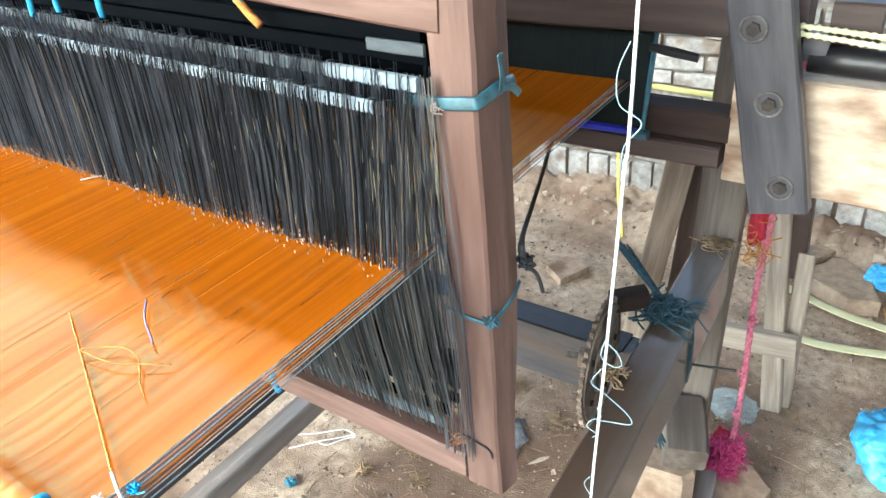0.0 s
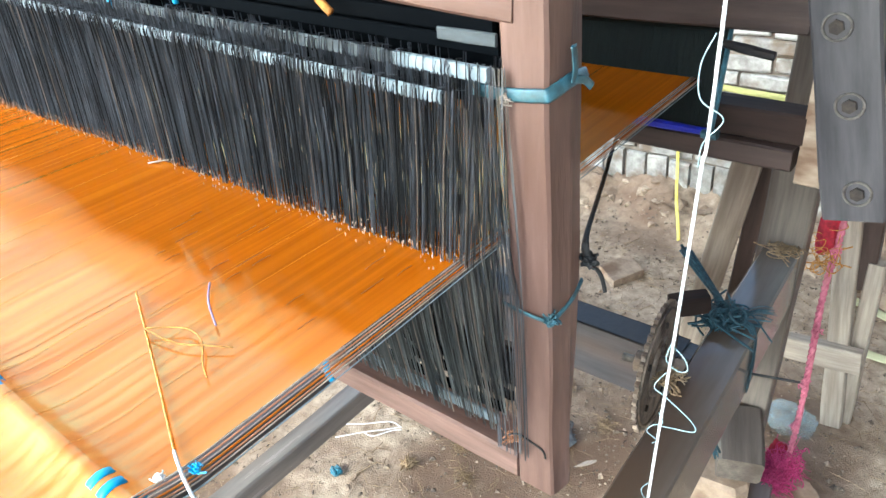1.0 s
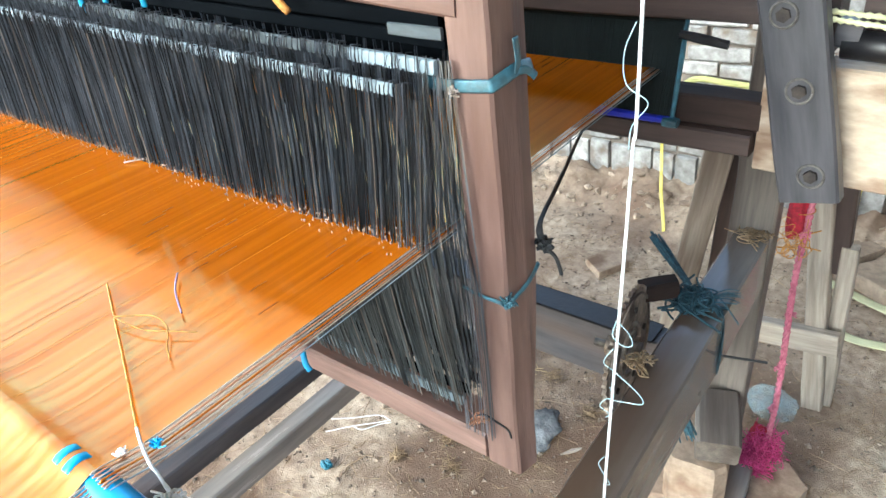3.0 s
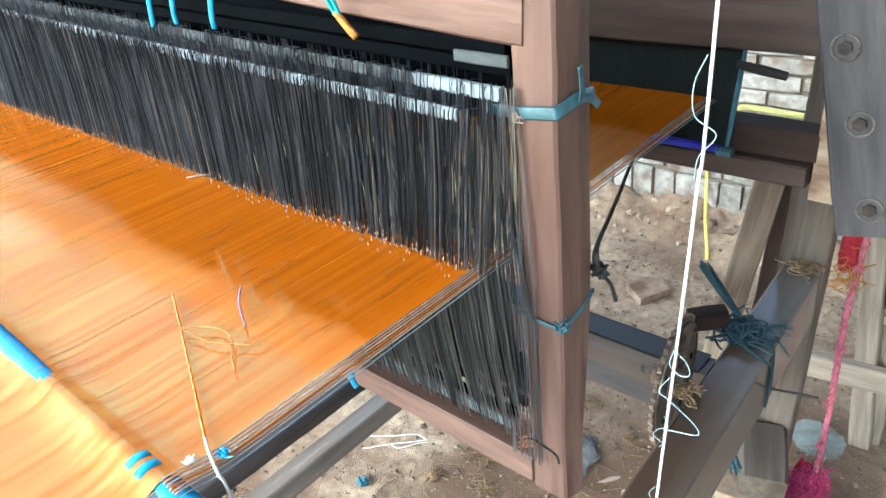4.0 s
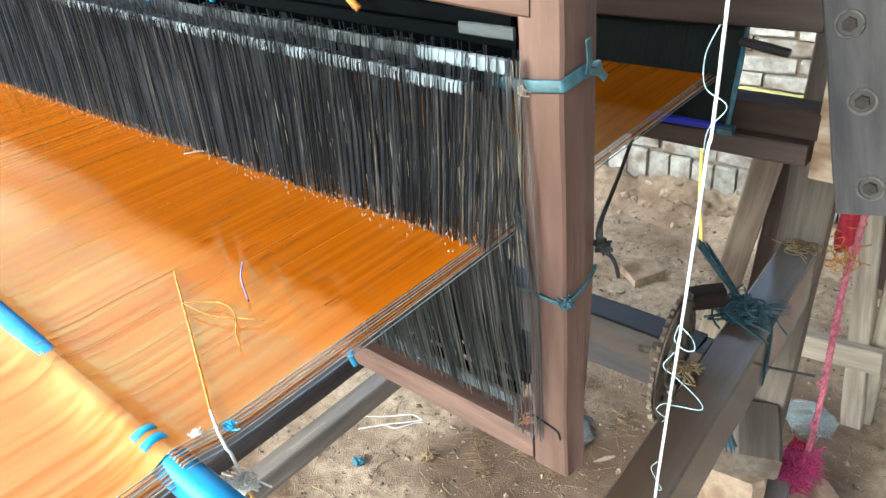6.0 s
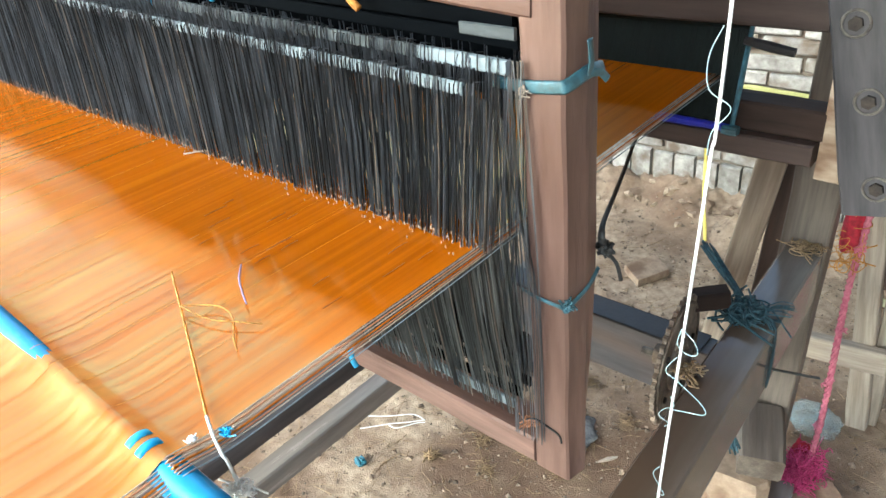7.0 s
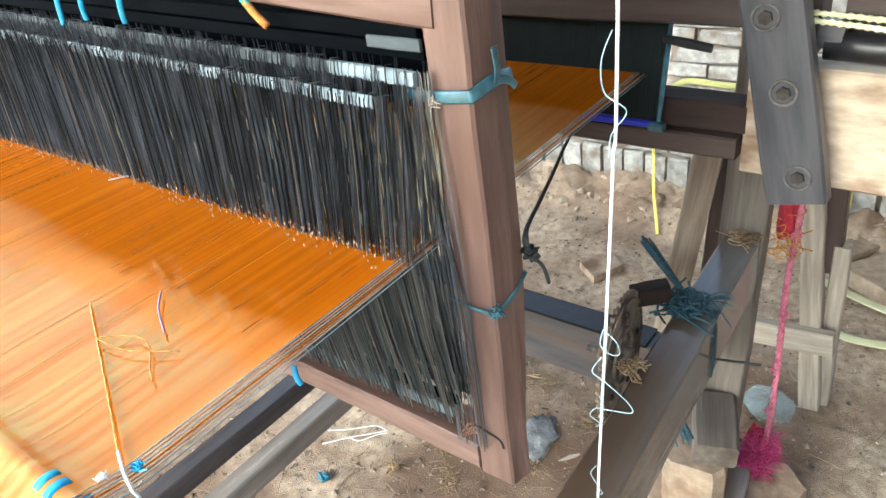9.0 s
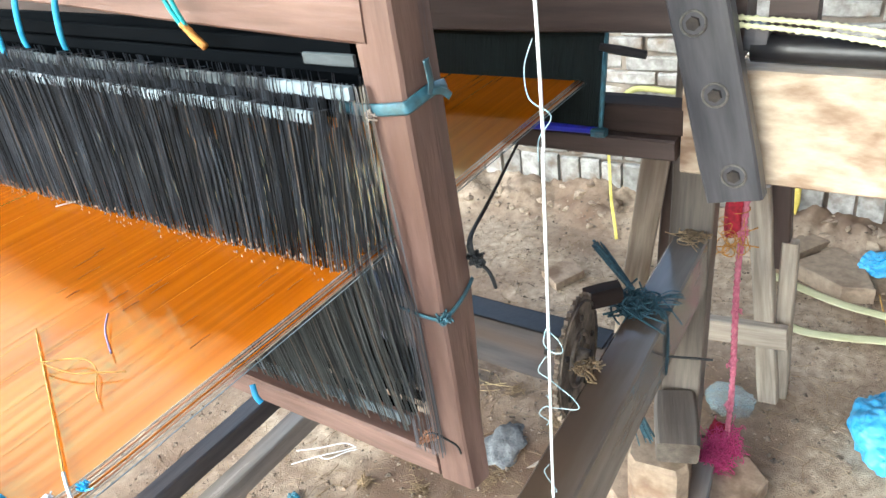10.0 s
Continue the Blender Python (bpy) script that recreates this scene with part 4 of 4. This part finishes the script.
knot = thing("rag_knot", (-0.235, 0.89, 0.63), "dark blue rag knotted round the side rail", "rag")
part("knot", tangle((-0.236, 0.882, 0.622), 0.020, 70, 0.0017, 24, flat=0.8), DARK_RAG, knot)["kind"] = "stuff"
part("knot", tangle((-0.238, 0.880, 0.620), 0.015, 20, 0.0034, 25, flat=0.7), DARK_RAG, knot)["kind"] = "stuff"
frayed("tail", [(-0.25, 0.89, 0.65), (-0.29, 0.92, 0.665), (-0.33, 0.948, 0.682)], 0.0032, 0.0017, 14, 26, DARK_RAG, knot)
frayed("tail", [(-0.215, 0.88, 0.632), (-0.190, 0.878, 0.622), (-0.186, 0.876, 0.57), (-0.185, 0.872, 0.52)], 0.0030, 0.0016, 13, 27, DARK_RAG, knot)
frayed("wisp", [(-0.215, 0.90, 0.630), (-0.195, 0.915, 0.634), (-0.178, 0.920, 0.632)], 0.004, 0.0008, 9, 28, DARK_RAG, knot)
cord("tail", [(-0.184, 0.874, 0.55), (-0.15, 0.88, 0.553), (-0.12, 0.885, 0.556)], 0.002, DARK_CORD, knot)
frayed("tail", [(-0.262, 0.95, 0.42), (-0.255, 0.93, 0.36), (-0.235, 0.93, 0.30)], 0.004, 0.002, 12, 29, DARK_RAG, knot)

# ---- things on the floor ----
tagged(cord("orange_string", [(0.039, 1.973, 0.02), (0.062, 1.877, 0.02), (0.082, 1.793, 0.02), (0.108, 1.659, 0.012), (0.124, 1.557, 0.01)], 0.0022, YELLOW_CORD, None), "orange string end dropped on the earth", "string")
tagged(part("clay_tile", slab_block([(-0.89, 1.744), (-0.811, 1.687), (-0.763, 1.793), (-0.841, 1.855)], 0.0, 0.025), CLAY, None), "broken pale clay tile lying on the earth", "tile")
tagged(part("stone_slab", slab_block([(-0.20, 2.02), (-0.05, 1.93), (0.03, 1.95), (-0.02, 2.08), (-0.10, 2.15)], 0.0, 0.05), SLAB, None), "flat broken stone slab on the earth", "slab", "slabs")
tagged(part("stone_slab", slab_block([(-0.24, 2.05), (-0.21, 2.02), (-0.12, 2.16), (-0.20, 2.2)], 0.0, 0.06), SLAB, None), "small stone slab by the wall", "slab", "slabs")
tagged(part("blue_bag", crumpled(0.088, 0.10, 0.085, 2.0, 2.2, 0.6, 5), BLUE_BAG, None, matrix=pose(0.13, 1.42, 0.0), smooth=True), "crumpled bright blue plastic bag on the earth", "bag")
tagged(part("blue_bag", crumpled(0.05, 0.05, 0.03, 5.0, 3, 0.7), BLUE_BAG, None, matrix=pose(0.02, 2.08, 0.04)), "crumpled pale blue plastic scrap on the slab", "bag")
tagged(part("clear_bag", crumpled(0.056, 0.05, 0.034, 7.0, 1.8, 0.5, 5), CLEAR_BAG, None, matrix=pose(-0.205, 1.40, 0.0), smooth=True), "crumpled clear plastic bag on the earth", "bag")
tagged(part("grey_rag", crumpled(0.05, 0.075, 0.022, 9.0, 3, 0.7), GREY_RAG, None, matrix=pose(-0.63, 1.04, 0.0), smooth=True), "dirty grey rag on the earth", "rag")
for pts in ([(-0.26, 1.97, 0.03), (-0.177, 1.93, 0.03), (-0.05, 1.88, 0.03), (0.07, 1.86, 0.03), (0.3, 1.82, 0.03)], [(-0.17, 1.75, 0.02), (-0.10, 1.73, 0.02), (0.0, 1.745, 0.02), (0.08, 1.765, 0.02), (0.3, 1.8, 0.02)]):
    tagged(cord("packing_strap", pts, 0.017, YELLOW_STRAP, None, flat=0.07, n=8, side=(0.2, 1, 0)), "pale yellow packing strap lying on the earth", "strap", "straps")
tagged(cord("packing_strap", [(-0.872, 2.262, 0.24), (-0.866, 2.255, 0.169), (-0.822, 2.16, 0.09), (-0.772, 2.07, 0.035), (-0.752, 2.03, 0.012)], 0.0058, BRIGHT_YELLOW, None, flat=0.15, n=8, side=(1, 0, 0)), "yellow strap hanging down the wall", "strap", "straps")
tagged(cord("yellow_strip", [(-0.217, 2.252, 0.254), (-0.237, 2.248, 0.184), (-0.238, 2.243, 0.124), (-0.252, 2.238, 0.065)], 0.010, BRIGHT_YELLOW, None, flat=0.15, n=8, side=(1, 0, 0)), "bright yellow strap hanging behind the trestle", "strap", "straps")
tagged(cord("packing_strap", [(-0.83, 2.262, 0.41), (-0.80, 2.255, 0.445), (-0.754, 2.255, 0.468), (-0.65, 2.255, 0.465), (-0.50, 2.262, 0.46)], 0.010, OLIVE_STRAP, None, flat=0.3, n=8, side=(0, 0, 1)), "pale yellow strap looped by the wall", "strap", "straps")
for pts in ([(-1.09, 0.79, 0.012), (-1.04, 0.82, 0.016), (-0.99, 0.86, 0.018), (-0.955, 0.865, 0.014)], [(-1.07, 0.75, 0.012), (-1.02, 0.80, 0.016), (-0.98, 0.835, 0.018), (-0.955, 0.865, 0.016)], [(-1.02, 0.80, 0.014), (-0.99, 0.80, 0.02), (-0.965, 0.84, 0.018), (-0.95, 0.86, 0.014)]):
    tagged(cord("white_twine", pts, 0.0013, WHITE_CORD, None), "length of white twine dropped on the earth", "twine", "twine")
tagged(part("blue_shred", crumpled(0.016, 0.013, 0.012, 12.0, 3, 0.8, 3), DARK_TEAL, None, matrix=pose(-0.997, 0.68, 0.0)), "small blue plastic shred on the earth", "scrap")
tagged(part("dry_husk", tangle((-0.871, 0.791, 0.006), 0.011, 26, 0.0018, 25, flat=0.6), DRY, None), "dry brown husk on the earth", "husk")
tagged(part("white_chip", slab_block([(-0.55, 1.00), (-0.525, 1.03), (-0.518, 1.045), (-0.535, 1.03)], 0.0, 0.008, 0.001), SELV, None), "small white chip on the earth", "chip")


for k, (x, y) in enumerate(((-0.80, 0.90), (-0.74, 0.84), (-0.69, 0.93), (-0.60, 0.93), (-0.95, 0.95), (-0.46, 1.42), (-0.55, 1.15), (-0.70, 1.22))):
    tagged(part("fibre_litter", tangle((x, y, bank(x, y) + 0.003), 0.018, 22, 0.0006, 60 + k, flat=0.25, turns=1.0), DRY, None), "loose dry fibre litter on the earth", "litter", "fibre litter", kind="stuff")


STRAW = mat("pale_straw", srgb(150, 126, 88), srgb(206, 182, 138), 90, (1, 1, 1), 0.7, 0.2)
rng = random.Random(61)
for k in range(6):
    x0, y0, a0 = -0.78 + rng.uniform(-0.03, 0.03), 1.21 + rng.uniform(-0.03, 0.03), rng.uniform(-0.9, 0.7)
    bow = rng.uniform(-0.018, 0.018)
    run = [(s * math.cos(a0) - bow * (1 - (s / 0.05) ** 2) * math.sin(a0), s * math.sin(a0) + bow * (1 - (s / 0.05) ** 2) * math.cos(a0)) for s in (-0.05, -0.02, 0.015, 0.05)]
    pts = [(x0 + dx, y0 + dy, bank(x0 + dx, y0 + dy) + 0.003) for dx, dy in run]
    tagged(cord("straw", pts, 0.0009, STRAW, None), "pale dry straw lying on the earth", "straw", "loose straws")


def grit(count, seed):
    rng = random.Random(seed)
    verts, faces = [], []
    for _ in range(count):
        x, y = rng.uniform(-1.6, 0.5), rng.uniform(0.2, 2.2)
        r = min(0.0012 * math.exp(abs(rng.gauss(0, 0.75))), 0.0085)
        z = bank(x, y) + r * 0.3
        s = len(verts)
        for d in ((1, 0, 0), (-1, 0, 0), (0, 1, 0), (0, -1, 0), (0, 0, 0.8), (0, 0, -0.8)):
            verts.append((x + r * (d[0] + rng.uniform(-0.4, 0.4)), y + r * (d[1] + rng.uniform(-0.4, 0.4)), z + r * d[2]))
        for a, b in ((0, 2), (2, 1), (1, 3), (3, 0)):
            faces += [(s + a, s + b, s + 4), (s + b, s + a, s + 5)]
    me = bpy.data.meshes.new("grit")
    me.from_pydata(verts, [], faces)
    me.materials.append(PEBBLE)
    return tagged(new("grit", me), "grit and small stones strewn over the earth", "grit", kind="stuff")


grit(14000, 7)


def straws(count, seed):
    rng = random.Random(seed)
    bm = bmesh.new()
    for _ in range(count):
        x, y = rng.uniform(-1.4, 0.3), rng.uniform(0.3, 2.0)
        a, l = rng.uniform(0, 6.28), rng.uniform(0.008, 0.05)
        b = a + rng.uniform(-0.9, 0.9)
        p = Vector((x, y, bank(x, y) + 0.003))
        q = p + Vector((math.cos(a) * l, math.sin(a) * l, 0.002))
        w = q + Vector((math.cos(b) * l, math.sin(b) * l, -0.001))
        sweep(bm, [p, q, w], rng.uniform(0.0004, 0.0009), 3)
    return tagged(part("chaff", bm, DRY, None), "dry straw and fibre scraps on the earth", "chaff", kind="stuff")


straws(1800, 9)


def crumbs(count, seed):
    """Dark bits of bark and dung trodden into the floor."""
    rng = random.Random(seed)
    bm = bmesh.new()
    for _ in range(count):
        x, y = rng.uniform(-1.4, 0.3), rng.uniform(0.3, 1.9)
        if noise.noise(Vector((x * 3, y * 3, 11))) < -0.05 or x > -0.42 + 0.1 * noise.noise(Vector((y * 5, 0, 3))):
            continue
        a, l, w = rng.uniform(0, 6.28), rng.uniform(0.002, 0.008), rng.uniform(0.0007, 0.0024)
        p = Vector((x, y, bank(x, y) + 0.0015))
        d = Vector((math.cos(a) * l, math.sin(a) * l, rng.uniform(-0.001, 0.002)))
        sweep(bm, [p - d, p + Vector((rng.gauss(0, l * 0.2), rng.gauss(0, l * 0.2), 0.001)), p + d], w, 4, 0.5)
    return tagged(part("crumbs", bm, BARK, None), "dark crumbs of bark and dirt on the earth", "litter", kind="stuff")


crumbs(1500, 23)


def clods(count, seed):
    """Broken mud and brick lumps along the footing of the wall."""
    rng = random.Random(seed)
    bm = bmesh.new()
    for _ in range(count):
        x, y = rng.uniform(-1.7, 0.4), rng.gauss(2.16, 0.06)
        r = rng.uniform(0.006, 0.026)
        piece = lump(r, r * rng.uniform(0.6, 1.1), r * rng.uniform(0.4, 0.8), rng.uniform(0, 50), 0.9, 1, 3.5)
        m = pose(x, min(y, 2.25), bank(x, y) - r * 0.1, 0, 0, rng.uniform(0, 360))
        me = bpy.data.meshes.new("tmp")
        piece.transform(m)
        piece.to_mesh(me)
        piece.free()
        bm.from_mesh(me)
        bpy.data.meshes.remove(me)
    return tagged(part("clod_stuff", bm, DIRT, None), "broken mud lumps along the wall footing", "rubble", kind="stuff")


clods(90, 17)


# ---- bricks of the back wall ----
def brick_mesh(name, l, h, seed):
    bm = timber(l, 0.06, h, 0.006, 0.006, seed, cuts=0.05)
    me = bpy.data.meshes.new(name)
    bmesh.ops.recalc_face_normals(bm, faces=bm.faces)
    bm.to_mesh(me)
    bm.free()
    me.materials.append(BRICK)
    return me


rng = random.Random(21)
soldier = [brick_mesh("brick_on_edge", 0.072, 0.125, 3.3 + i) for i in range(3)]
stretcher = [brick_mesh("brick", 0.195, 0.046, 7.3 + i) for i in range(3)]


def lay(me, x, z, y):
    o = new("brick", me)
    o.parent, o.matrix_parent_inverse = wall, wall.matrix_basis.inverted()
    o.matrix_basis = pose(x, y + rng.uniform(-0.008, 0.006), z, rng.uniform(-2, 2), rng.uniform(-1.5, 1.5), rng.uniform(-2, 2))


x = -2.2
while x < 0.7:
    lay(rng.choice(soldier), x, 0.118 + rng.uniform(-0.006, 0.006), 2.30)
    x += 0.083 + rng.uniform(-0.003, 0.005)
for row in range(13):
    x = -2.2 + (0.10 if row % 2 else 0) + rng.uniform(-0.02, 0.02)
    while x < 0.7:
        lay(rng.choice(stretcher), x, 0.213 + row * 0.056 + rng.uniform(-0.004, 0.004), 2.305 + rng.uniform(-0.012, 0.006))
        x += 0.205 + rng.uniform(0.0, 0.012)
